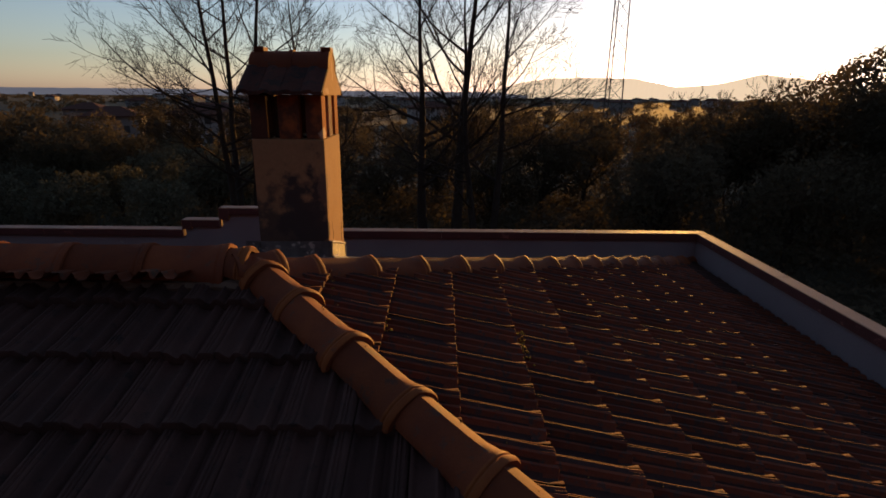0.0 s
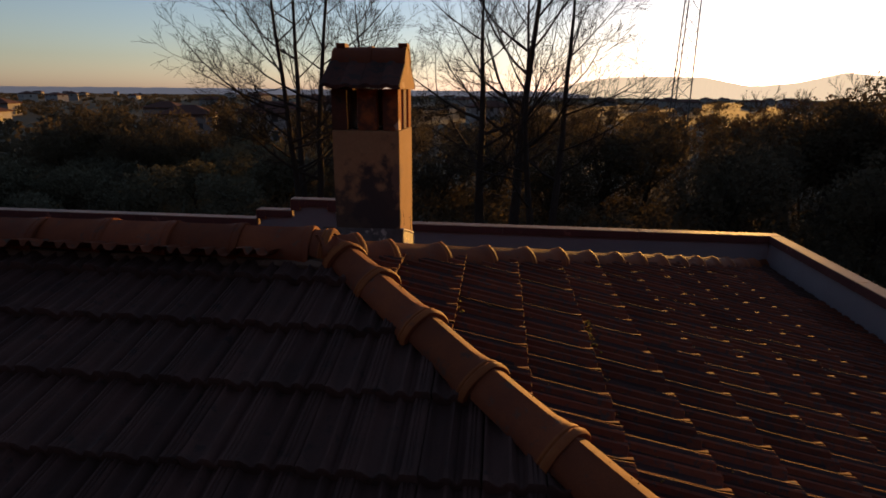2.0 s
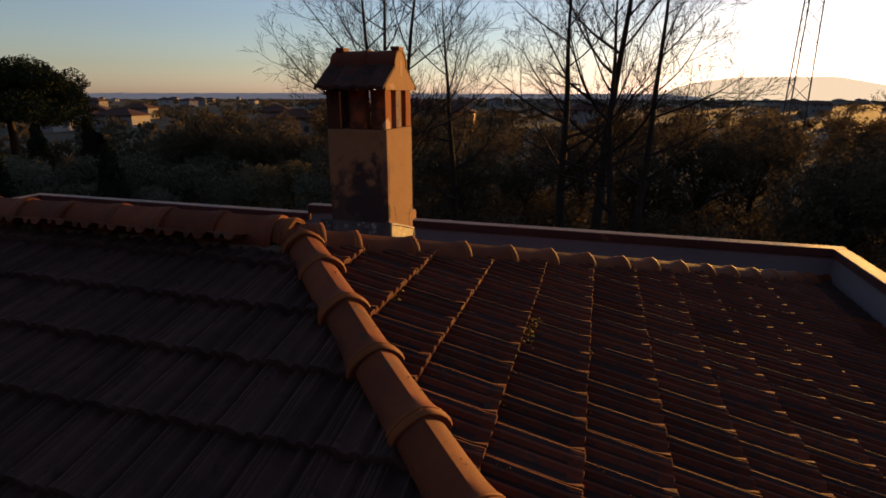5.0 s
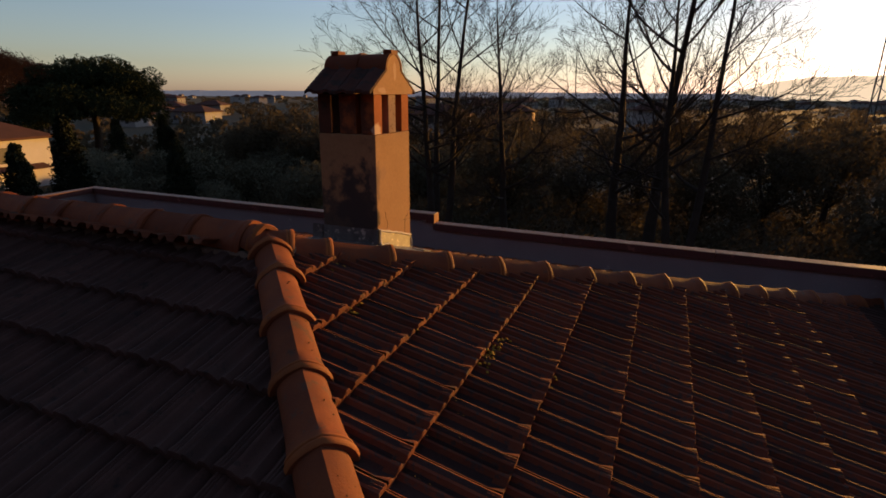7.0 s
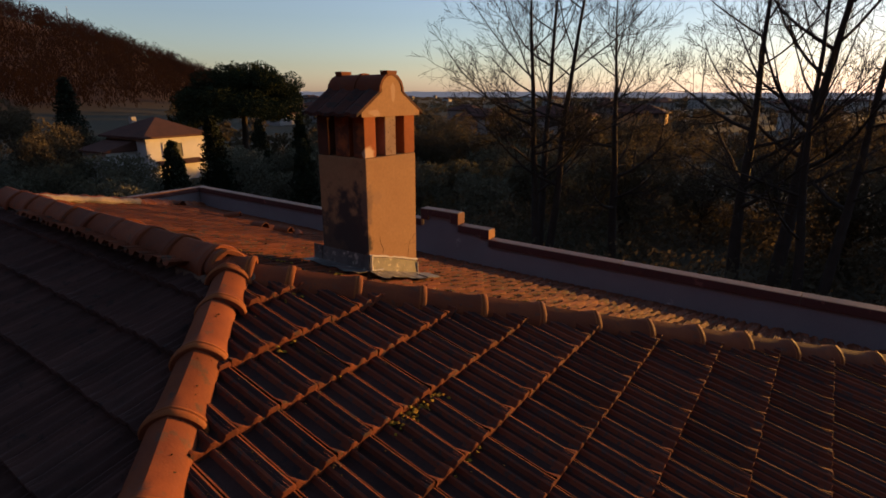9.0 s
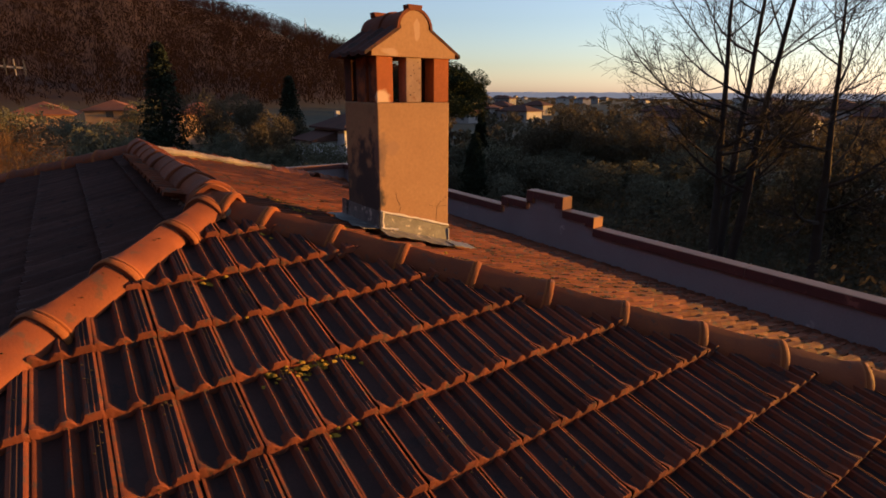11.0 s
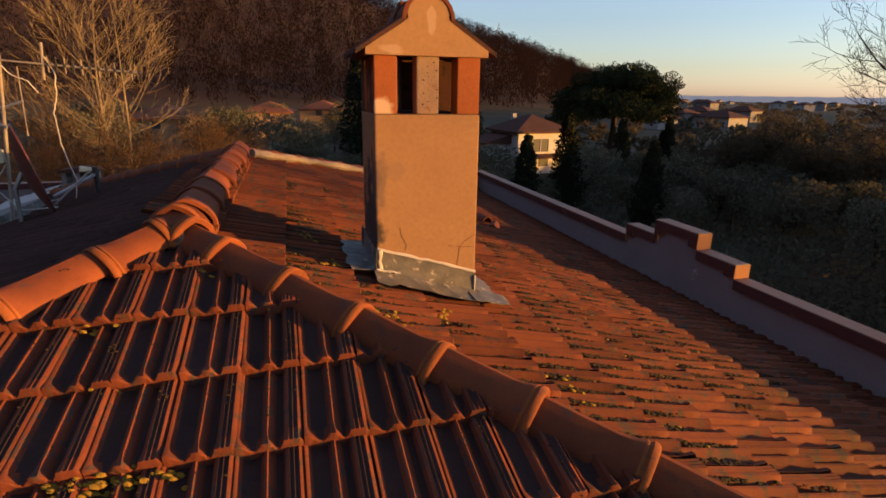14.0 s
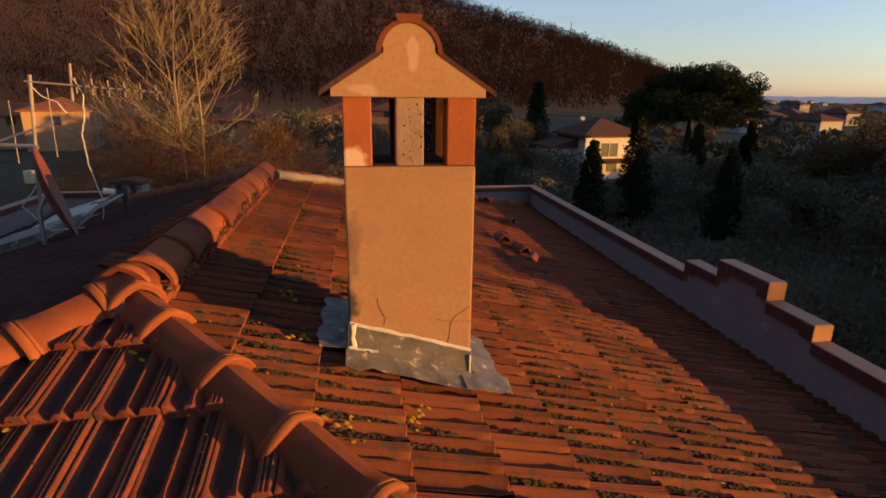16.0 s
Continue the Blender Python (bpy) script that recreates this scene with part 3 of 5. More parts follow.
def build_chimney():
    c = thing("chimney", pose(0, 0, 0), "peach plastered chimney with a little tiled gable hood", "chimney")
    rnd = random.Random(8)
    body = Mesh().box(CX0, CY0, 7.2, CX1, CY1, CZ, 0.008)
    b = part("body", body, SMOKE, c, "peach plaster with soot stains and cracks")
    # cracks: thin recess lines standing just over the plaster
    def crack(pts, r=0.0012):
        part("crack", Mesh().tube([(CX1 + 0.0005, y, z) for y, z in pts], [r] * len(pts), 4), SOOT, b)
    crack([(1.375, 7.60), (1.40, 7.63), (1.41, 7.68), (1.414, 7.74), (1.44, 7.77), (1.50, 7.81)])
    crack([(1.35, 7.755), (1.42, 7.742), (1.51, 7.74)], 0.0009)
    crack([(1.085, 7.87), (1.09, 7.83), (1.11, 7.79), (1.122, 7.775), (1.11, 7.74)])
    # piers of the open lantern
    t = 0.112
    za, zb = CZ + 0.002, 8.722
    for x0, x1, y0, y1, ma, lab in (
        (CX1 - t, CX1 - 0.004, CY0 + 0.002, 1.080, BRICK, "orange brick pier"),
        (CX1 - 0.10, CX1 - 0.004, 1.176, 1.291, BRICKPALE, "pale hollow brick pier"),
        (CX1 - t, CX1 - 0.004, 1.386, CY1 - 0.004, BRICK, "orange brick pier"),
        (CX0 + 0.004, CX0 + t, CY0 + 0.002, 1.080, BRICKDARK, "dark brown brick pier"),
        (CX0 + 0.004, CX0 + 0.10, 1.176, 1.291, BRICKDARK, "dark brown brick pier"),
        (CX0 + 0.004, CX0 + t, 1.386, CY1 - 0.004, BRICKDARK, "dark brown brick pier"),
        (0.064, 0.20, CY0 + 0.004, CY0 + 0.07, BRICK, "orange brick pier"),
        (0.064, 0.20, CY1 - 0.07, CY1 - 0.004, BRICKDARK, "dark brown brick pier"),
    ):
        part("pier", Mesh().box(x0, y0, za, x1, y1, zb, 0.006), ma, c, lab)
    for i in range(14):
        y, z = rnd.choice((1.212, 1.236, 1.262, 1.28)) + rnd.uniform(-0.006, 0.006), CZ + 0.03 + 0.225 * (i + rnd.random() * 0.6) / 14
        r = rnd.uniform(0.002, 0.0045)
        part("pit", Mesh().tube([(CX1 - 0.006, y, z), (CX1 - 0.003, y, z)], r, 6), SOOT, c)
    part("flue_floor", Mesh().box(CX0 + 0.12, CY0 + 0.12, CZ - 0.02, CX1 - 0.12, CY1 - 0.12, CZ + 0.012), SOOT, c, "soot-black flue floor")
    # gable hood: plastered pediments at both ends and tiled slopes between
    ym = 1.232
    gable = [(0.925, 8.722), (1.540, 8.722), (1.540, 8.752), (1.352, 8.872)] + [(ym + 0.108 * math.cos(math.pi * j / 10), 8.888 + 0.108 * math.sin(math.pi * j / 10)) for j in range(11)] + [(1.112, 8.872), (0.925, 8.752)]
    part("pediment", Mesh().prism(gable, "x", CX1 - 0.05, CX1 + 0.018), PEDIMENT, c, "peach plastered pediment")
    part("pediment", Mesh().prism(gable, "x", CX0 - 0.018, CX0 + 0.05), PLASTER, c, "peach plastered pediment")
    for s in (-1, 1):
        # slab of clay tiles over each slope
        y_in, y_out = ym + s * 0.10, ym + s * 0.352
        z_in, z_out = 8.905, 8.742
        n = 4
        w = (CX1 - CX0 + 0.063) / n
        for i in range(n):
            x0 = CX0 - 0.045 + i * w
            m = Mesh()
            pr = [(0.0, 0.0), (0.03, 0.014), (0.06, 0.014), (0.078, 0.002), (w, 0.004)]
            for u, h in pr:
                for y, z in ((y_in, z_in), (y_out, z_out)):
                    m.v += [(x0 + u, y, z + h), (x0 + u, y, z + h - 0.022)]
            for k in range(len(pr) - 1):
                a, bb = 4 * k, 4 * k + 4
                m.f += [(a, a + 2, bb + 2, bb), (a + 1, bb + 1, bb + 3, a + 3), (a, bb, bb + 1, a + 1), (a + 2, a + 3, bb + 3, bb + 2)]
            m.f += [(0, 1, 3, 2), (4 * len(pr) - 4, 4 * len(pr) - 2, 4 * len(pr) - 1, 4 * len(pr) - 3)]
            part("hood_tile", m, HOOD, c, "weathered clay hood tile", True)
    # round cap along the top
    for x0, x1 in ((CX0 - 0.03, 0.13), (0.10, CX1 + 0.022)):
        m = Mesh()
        for x, r in ((x0, 0.118), (x1 - 0.03, 0.122), (x1 - 0.028, 0.130), (x1, 0.130), (x1, 0.112), (x0, 0.104)):
            for j in range(13):
                a = math.pi * j / 12
                m.v.append((x, ym - r * math.cos(a), 8.885 + (0.98 if r > 0.11 else 0.95) * r * math.sin(a)))
        for i in range(5):
            for j in range(12):
                m.f.append((i * 13 + j, i * 13 + j + 1, (i + 1) * 13 + j + 1, (i + 1) * 13 + j))
        part("cap_tile", m, RIDGE, c, "half-round clay cap tile", True)
    for x in (CX0 + 0.02, CX1 - 0.01):
        part("cap_nib", Mesh().prism([(ym - 0.045, 8.995), (ym + 0.045, 8.995), (ym + 0.052, 9.026), (ym - 0.052, 9.026)], "x", x - 0.03, x + 0.035), RIDGE, c, "raised clay nib")
    # lead flashing at the foot, with a bead of sealant

    def skirt(name, x0, y0, x1, y1, nx, ny, up, out, mat_, lab, seg=10):
        m = Mesh()
        r2 = random.Random(int(1000 * (x0 + y0 + 5)))
        rows = []
        for i in range(seg + 1):
            q = i / seg
            x, y = lerp(x0, x1, q), lerp(y0, y1, q)
            base = roof_z(y) + 0.045
            j = [r2.uniform(-0.006, 0.006) for _ in range(4)]
            rows.append([(x + nx * 0.006, y + ny * 0.006, base + up + j[0] * 0.4), (x + nx * 0.012, y + ny * 0.012, base + 0.05), (x + nx * 0.05, y + ny * 0.05, roof_z(y + ny * 0.05) + 0.082 + j[1]), (x + nx * (out + j[2] * 3), y + ny * (out + j[2] * 3), roof_z(y + ny * out) + 0.070 + j[3])])
        for i, row in enumerate(rows):
            m.v += row + [(px - nx * 0.004, py - ny * 0.004, pz - 0.004) for px, py, pz in row]
            if i:
                k = 8 * i
                for s in range(3):
                    m.f += [(k - 8 + s, k + s, k + s + 1, k - 7 + s), (k - 4 + s, k - 3 + s, k + 5 + s, k + 4 + s)]
                m.f += [(k - 8, k - 4, k + 4, k), (k - 5, k + 3, k + 7, k - 1)]
        for k in (0, 8 * seg):
            m.f += [(k + s, k + s + 1, k + s + 5, k + s + 4) for s in range(3)]
        return part(name, m, mat_, c, lab)

    skirt("flashing", CX1, CY0 - 0.02, CX1, CY1, 1, 0, 0.155, 0.15, LEAD, "dull grey lead flashing")
    skirt("flashing", CX0, CY0 - 0.02, CX0, CY1, -1, 0, 0.155, 0.13, LEAD, "dull grey lead flashing")
    skirt("flashing", CX0 - 0.1, CY0, CX1 + 0.02, CY0, 0, -1, 0.16, 0.14, LEAD, "dull grey lead flashing")
    skirt("flashing", CX0, CY1, CX1 + 0.0, CY1, 0, 1, 0.10, 0.16, LEAD, "dull grey lead flashing")
    top = [(CX1 + 0.006, lerp(CY0, CY1, i / 12), roof_z(lerp(CY0, CY1, i / 12)) + 0.205 + rnd.uniform(-0.004, 0.004)) for i in range(13)]
    part("sealant", Mesh().tube(top, [0.007 + rnd.uniform(0, 0.004) for _ in top], 6), SEAL, c, "smeared white sealant bead", True)
    edge = [(CX1 + 0.014, CY1 - 0.004, lerp(7.575, 7.46, i / 5)) for i in range(6)]
    part("sealant", Mesh().tube(edge, [0.004 + rnd.uniform(0, 0.002) for _ in edge], 6), SEAL, c, "smeared white sealant bead", True)
    for dx, dz in ((0.03, 0.10),):
        smear = [(CX1 + dx + rnd.uniform(-0.003, 0.003), lerp(CY0 - 0.01, CY0 + 0.12, i / 9), roof_z(CY0) + dz - 0.03 * i / 9 + rnd.uniform(-0.004, 0.004)) for i in range(10)]
        part("sealant", Mesh().tube(smear, [0.004 + rnd.uniform(0, 0.004) for _ in smear], 6), SEAL, c, "smeared white sealant bead", True)
    apron = Mesh()
    for i in range(9):
        q = i / 8
        y = CY1 - 0.05 + 0.24 * q
        apron.v += [(CX1 - 0.02, y, roof_z(y) + 0.088 + rnd.uniform(-0.004, 0.004)), (CX1 + 0.15 - 0.04 * q + rnd.uniform(-0.008, 0.008), y + rnd.uniform(-0.01, 0.01), roof_z(y) + 0.078 + rnd.uniform(-0.006, 0.006))]
        apron.v += [(p[0], p[1], p[2] - 0.004) for p in apron.v[-2:]]
        if i:
            k = 4 * i
            apron.f += [(k - 4, k, k + 1, k - 3), (k - 2, k - 1, k + 3, k + 2), (k - 3, k + 1, k + 3, k - 1), (k - 4, k - 2, k + 2, k)]
    apron.f += [(0, 1, 3, 2), (32, 34, 35, 33)]
    part("flashing", apron, LEAD, c, "dull grey lead flashing", True)
    post = [(CX1 + 0.012, CY0 + 0.012 + rnd.uniform(-0.004, 0.004), lerp(7.76, 7.63, i / 6)) for i in range(7)]
    part("sealant", Mesh().tube(post, [0.009 + rnd.uniform(0, 0.005) for _ in post], 6), SEAL, c, "smeared white sealant bead", True)


build_chimney()


# ---- aerial and dish ----
def loose(pts, rnd, wobble=0.012):
    out = []
    for i in range(len(pts) - 1):
        for k in range(6):
            out.append(Vector(pts[i]).lerp(Vector(pts[i + 1]), k / 6) + Vector((rnd.uniform(-1, 1), rnd.uniform(-1, 1), 0)) * wobble)
    return out + [Vector(pts[-1])]


def build_aerials():
    rnd = random.Random(4)
    a = thing("tv_aerial", pose(-3.34, -2.2, 0), "weathered roof aerial with a long toothed boom", "aerial")
    base = roof_z(2.25)
    part("mast", Mesh().tube([(0, -0.05, base - 0.02), (0, 0.13, 8.86)], 0.017, 8), MASTSTEEL, a)
    boom = part("boom", Mesh().tube([(0.01, 0.08, 8.80), (0.03, 1.33, 8.705)], 0.009, 6), MASTSTEEL, a)
    for i in range(12):
        t = 0.36 + 0.64 * i / 11
        y, z = lerp(0.08, 1.33, t), lerp(8.80, 8.705, t)
        x = lerp(0.01, 0.03, t)
        part("element", Mesh().tube([(x, y, z - 0.075), (x, y, z + 0.075)], 0.0055, 5), SHUTTER if i % 2 else MASTSTEEL, boom)
        part("element_clip", Mesh().box(x - 0.012, y - 0.012, z - 0.016, x + 0.012, y + 0.012, z + 0.016), SHUTTER, boom)
    part("post", Mesh().tube([(0.0, 0.47, 8.62), (0.0, 0.50, 8.97)], 0.012, 6), MASTSTEEL, a)
    arm = part("boom", Mesh().tube([(0, -0.75, 8.06), (0, 0.26, 8.42)], 0.010, 6), STEEL, a)
    for y, z0, z1 in ((-0.12, 8.02, 8.62), (0.24, 8.08, 8.74), (-0.5, 7.95, 8.5)):
        part("element", Mesh().tube([(0, y, z0), (0, y + 0.02, z1)], 0.0055, 5), MASTSTEEL, arm)
    part("clamp", Mesh().tube([(0, -0.3, 8.20), (0, 0.02, 8.19), (0.02, 0.09, 8.17)], 0.018, 6), STEEL, a)
    part("amplifier_box", Mesh().box(-0.03, -0.08, 7.82, 0.05, 0.0, 7.95, 0.01), PLASTIC, a, "cream plastic amplifier box")
    part("stay", Mesh().tube([(0.0, 0.36, 7.46), (-0.32, 0.68, 7.64)], 0.018, 8), STEEL, a)
    part("stay_end", Mesh().tube([(-0.32, 0.68, 7.36), (-0.32, 0.68, 7.72)], 0.028, 8), SHUTTER, a)
    for pts in ([(0.0, 0.49, 8.86), (0.0, 0.57, 8.70), (0.0, 0.55, 8.45), (0.0, 0.50, 8.3), (0.02, 0.53, 7.95), (0.0, 0.60, 7.62), (0, 0.56, roof_z(1.6) + 0.07)], [(0, 0.10, 8.78), (0, 0.2, 8.66), (0, 0.33, 8.61), (0, 0.40, 8.50)], [(0, 0, 7.8), (0.1, -0.12, 7.6), (0.1, 0.1, 7.35), (0.05, 0.4, 7.36)]):
        part("cable", Mesh().tube(loose(pts, rnd, 0.006), 0.0055, 5), CABLE, a, "loose white cable", True)
    v = thing("roof_vent", pose(-6.8, -2.7, roof_z(3.48)), "little plastered roof vent with an open top beyond the ridge", "roof vent")
    part("body", Mesh().box(-0.2, -0.24, -0.05, 0.2, 0.24, 0.28, 0.01), WALLTOWN, v)
    for y in (-0.2, 0.0, 0.2):
        part("post", Mesh().box(-0.16, y - 0.03, 0.28, 0.16, y + 0.03, 0.46, 0.004), WALLTOWN, v)
    part("cap", Mesh().prism([(-0.27, 0.46), (0.27, 0.46), (0.24, 0.50), (0.0, 0.54), (-0.24, 0.50)], "x", -0.2, 0.2), ROOFFAR, v)
    d = thing("satellite_dish", pose(-2.90, -1.80, 7.80), "dark red satellite dish seen edge-on", "satellite dish")
    bowl = Mesh()
    R, n, k = 0.44, 28, 6
    for side in (0, 1):
        for i in range(k + 1):
            r = R * i / k
            for j in range(n):
                w = 2 * math.pi * j / n
                bowl.v.append((0.085 * (r / R) ** 2 - 0.085 - 0.012 * side, r * 0.92 * math.cos(w), r * math.sin(w)))
        s = side * (k + 1) * n
        for i in range(k):
            for j in range(n):
                bowl.f.append((s + i * n + j, s + i * n + (j + 1) % n, s + (i + 1) * n + (j + 1) % n, s + (i + 1) * n + j))
    e = k * n
    for j in range(n):
        bowl.f.append((e + j, e + (j + 1) % n, e + (k + 1) * n + (j + 1) % n, e + (k + 1) * n + j))
    turn = pose(0, 0, 0, 0, -14, 115)
    part("bowl", bowl, DISH, d, "brick-red painted bowl", True, turn)
    part("feed_arm", Mesh().tube([turn @ Vector((0.0, 0, -0.38)), turn @ Vector((0.42, 0, -0.16))], 0.011, 6), STEEL, d)
    part("receiver_head", Mesh().tube([turn @ Vector((0.44, 0, -0.15)), turn @ Vector((0.35, 0, -0.11))], [0.025, 0.035], 8), PLASTIC, d)
    part("bracket", Mesh().tube([turn @ Vector((-0.09, 0, 0)), turn @ Vector((-0.2, 0, -0.12)), (turn @ Vector((-0.2, 0, -0.12))) + Vector((0.0, 0.0, -0.35))], 0.02, 8), STEEL, d)


build_aerials()


def build_roof_bits():
    # low metal-covered hatch and a loose grey sheet on the shaded slope
    m = Mesh().box(-0.55, -0.45, -0.02, 0.55, 0.45, 0.10, 0.012)
    h = thing("roof_hatch", pose(-3.95, -2.75, roof_z(2.75) + 0.03, math.degrees(ANG)), "low grey metal roof hatch on the shaded slope", "roof hatch")
    part("lid", m, LEAD, h)
    part("curb", Mesh().box(-0.65, -0.55, -0.03, 0.65, 0.55, 0.03), LEAD, h)
    s = part("metal_sheet", Mesh().box(-0.7, -0.4, 0, 0.7, 0.4, 0.012), STEEL, m=pose(-6.1, -3.3, roof_z(3.3) + 0.075, math.degrees(ANG), 0, 8))
    tagged(s, "flat pale grey metal sheet lying on the tiles", "metal sheet")
    # broken half-round tiles left lying near the parapet
    rnd = random.Random(6)
    me = ridge_mesh(0.24, 0.06, 0.066, lip=0.004).data("broken_tile", RIDGE, True)
    for x, y, turn in BROKEN:
        b = part("broken_tile", me, RIDGE, m=pose(x, y, roof_z(y) + 0.05, -math.degrees(ANG), rnd.uniform(-4, 4), turn))
        tagged(b, "broken half-round clay tile lying loose on the roof", "tile", "loose broken tiles")


BROKEN = ((-3.05, 2.72, 15), (-2.78, 2.86, -30), (-3.4, 2.62, 5), (-4.6, 2.95, 40), (-6.3, 3.05, 10), (-6.6, 2.9, -20))
build_roof_bits()


def build_lichen():
    """Cushions of moss and lichen on the sunny slope and along the tile mouths."""
    rnd = random.Random(13)
    moss, lich = Mesh(), Mesh()

    def cushion(m, p, r, h):
        k = len(m.v)
        n = 6
        m.v.append((p[0], p[1], p[2] + h))
        for ring, (f, g) in enumerate(((0.6, 0.75), (1.0, 0.0))):
            for j in range(n):
                a = 2 * math.pi * j / n + ring * 0.5
                q = r * f * rnd.uniform(0.7, 1.3)
                m.v.append((p[0] + q * math.cos(a) * 0.85, p[1] + q * math.sin(a) * 1.3, p[2] + h * g - SLOPE * q * math.sin(a) * 1.3))
        for j in range(n):
            m.f.append((k, k + 1 + j, k + 1 + (j + 1) % n))
            m.f.append((k + 1 + j, k + 1 + n + j, k + 1 + n + (j + 1) % n, k + 1 + (j + 1) % n))

    n = 0
    while n < 12000:
        x, y = rnd.uniform(-2.5, 3.8), rnd.uniform(0.35, 3.4)
        if x - X1 > y - 0.22 or (CX0 - 0.15 < x < CX1 + 0.15 and CY0 - 0.15 < y < CY1 + 0.2):
            continue
        if noise.noise(Vector((x * 1.1, y * 1.3, 0))) + 0.6 * noise.noise(Vector((x * 4, y * 4, 7))) < -0.05 + 0.10 * max(0, -x):
            continue
        if 0.78 < x < 0.98 and 1.5 < y < 1.82 or 0.52 < x < 0.72 and 1.17 < y < 1.48:
            continue
        # cushions gather on the ribs of the tiles
        x = round(x / (TW / 2)) * TW / 2 + rnd.uniform(-0.018, 0.018)
        cushion(moss if rnd.random() < 0.985 else lich, (x, y, roof_z(y) + 0.036), rnd.uniform(0.003, 0.014), rnd.uniform(0.003, 0.011))
        n += 1
    for x, y, s in ((0.9, 0.95, 10), (0.25, 0.75, 12), (-0.2, 0.62, 8), (0.75, 1.25, 8), (1.3, 1.6, 7)):
        for _ in range(s):
            q = (x + rnd.gauss(0, 0.05), y + rnd.gauss(0, 0.035))
            if q[0] - X1 < q[1] - 0.2:
                cushion(lich, (q[0], q[1], roof_z(q[1]) + 0.04), rnd.uniform(0.006, 0.013), 0.010)
    # along the hip end
    for x, y, s in ((1.545, -0.07, 46), (1.545, 0.03, 30), (1.545, 0.13, 16), (1.85, -0.02, 12), (1.2, -0.1, 8), (0.86, -0.2, 8), (0.55, 0.1, 6)):
        for _ in range(s):
            q = (x + rnd.gauss(0.0, 0.018), y + rnd.gauss(0, 0.05))
            cushion(lich, (q[0], q[1], RIDGE_Z - SLOPE * (q[0] - X1) + rnd.uniform(-0.01, 0.035)), rnd.uniform(0.006, 0.016), 0.009)
    # pits of dark growth on the ribs of the hip end and along the sunny hip tiles
    for _ in range(2600):
        x, y = rnd.uniform(0.5, 3.3), rnd.uniform(-2.6, 2.6)
        if abs(y) > x - X1 - 0.15 or noise.noise(Vector((x * 2, y * 2, 3))) < -0.1:
            continue
        y = (math.floor((y - 0.133) / TW) + rnd.choice((0.76, 0.82, 0.88, 0.45))) * TW + 0.133
        cushion(moss, (x, y, RIDGE_Z - SLOPE * (x - X1) + 0.044), rnd.uniform(0.002, 0.006), 0.004)
    for _ in range(95):
        q, w = rnd.uniform(0.15, 3.2), rnd.uniform(-0.2, 1.0)
        r = 0.086
        cushion(moss, (X1 - 0.035 + q + 0.7 * r * math.sin(w), -q + 0.7 * r * math.sin(w), roof_z(q) + 0.026 + r * math.cos(w)), rnd.uniform(0.002, 0.007), 0.005)
    tagged(part("moss", moss, MOSS, smooth=True), "dark cushions of moss on the roof tiles", "moss", kind="stuff")
    tagged(part("lichen", lich, LICHEN, smooth=True), "yellow lichen on the roof tiles", "lichen", kind="stuff")


TW = 0.205                           # cover width of a roof tile
build_lichen()


# ---- planting ----
def limb(m, rnd, p, d, length, r, depth, tips, spread=0.5, lift=0.12, min_r=0.006):
    """A branch that wanders, tapers and forks."""
    n = 5 if depth > 1 else 3
    pts, rad = [Vector(p)], [r]
    dirs = []
    for i in range(n):
        d = (d + Vector((rnd.uniform(-1, 1), rnd.uniform(-1, 1), rnd.uniform(-0.5, 0.8))) * 0.13 + Vector((0, 0, lift))).normalized()
        pts.append(pts[-1] + d * (length / n))
        rad.append(max(min_r * 0.6, r * (1 - 0.75 * (i + 1) / n)))
        dirs.append(d)
    m.tube(pts, rad, 7 if r > 0.08 else (4 if r > 0.02 else 3), False)
    if depth <= 0:
        return
    kids = {4: 7, 3: 6, 2: 6, 1: 5}.get(depth, 5)
    for k in range(kids):
        t = 0.22 + 0.78 * (k + rnd.random() * 0.7) / kids
        i = min(n - 1, int(t * n))
        q = pts[i].lerp(pts[i + 1], t * n - i if t * n - i < 1 else 1)
        az = rnd.uniform(0, 2 * math.pi)
        side = dirs[i].orthogonal().normalized()
        side = Matrix.Rotation(az, 3, dirs[i]) @ side
        nd = (dirs[i] * (1 - spread * 0.7) + side * spread * rnd.uniform(0.7, 1.3)).normalized()
        rr = max(min_r, lerp(rad[i], rad[i + 1], 0.5) * rnd.uniform(0.45, 0.62))
        limb(m, rnd, q, nd, length * rnd.uniform(0.42, 0.62) * (1.15 - 0.5 * t), rr, depth - 1, tips, spread, lift * 0.8, min_r)


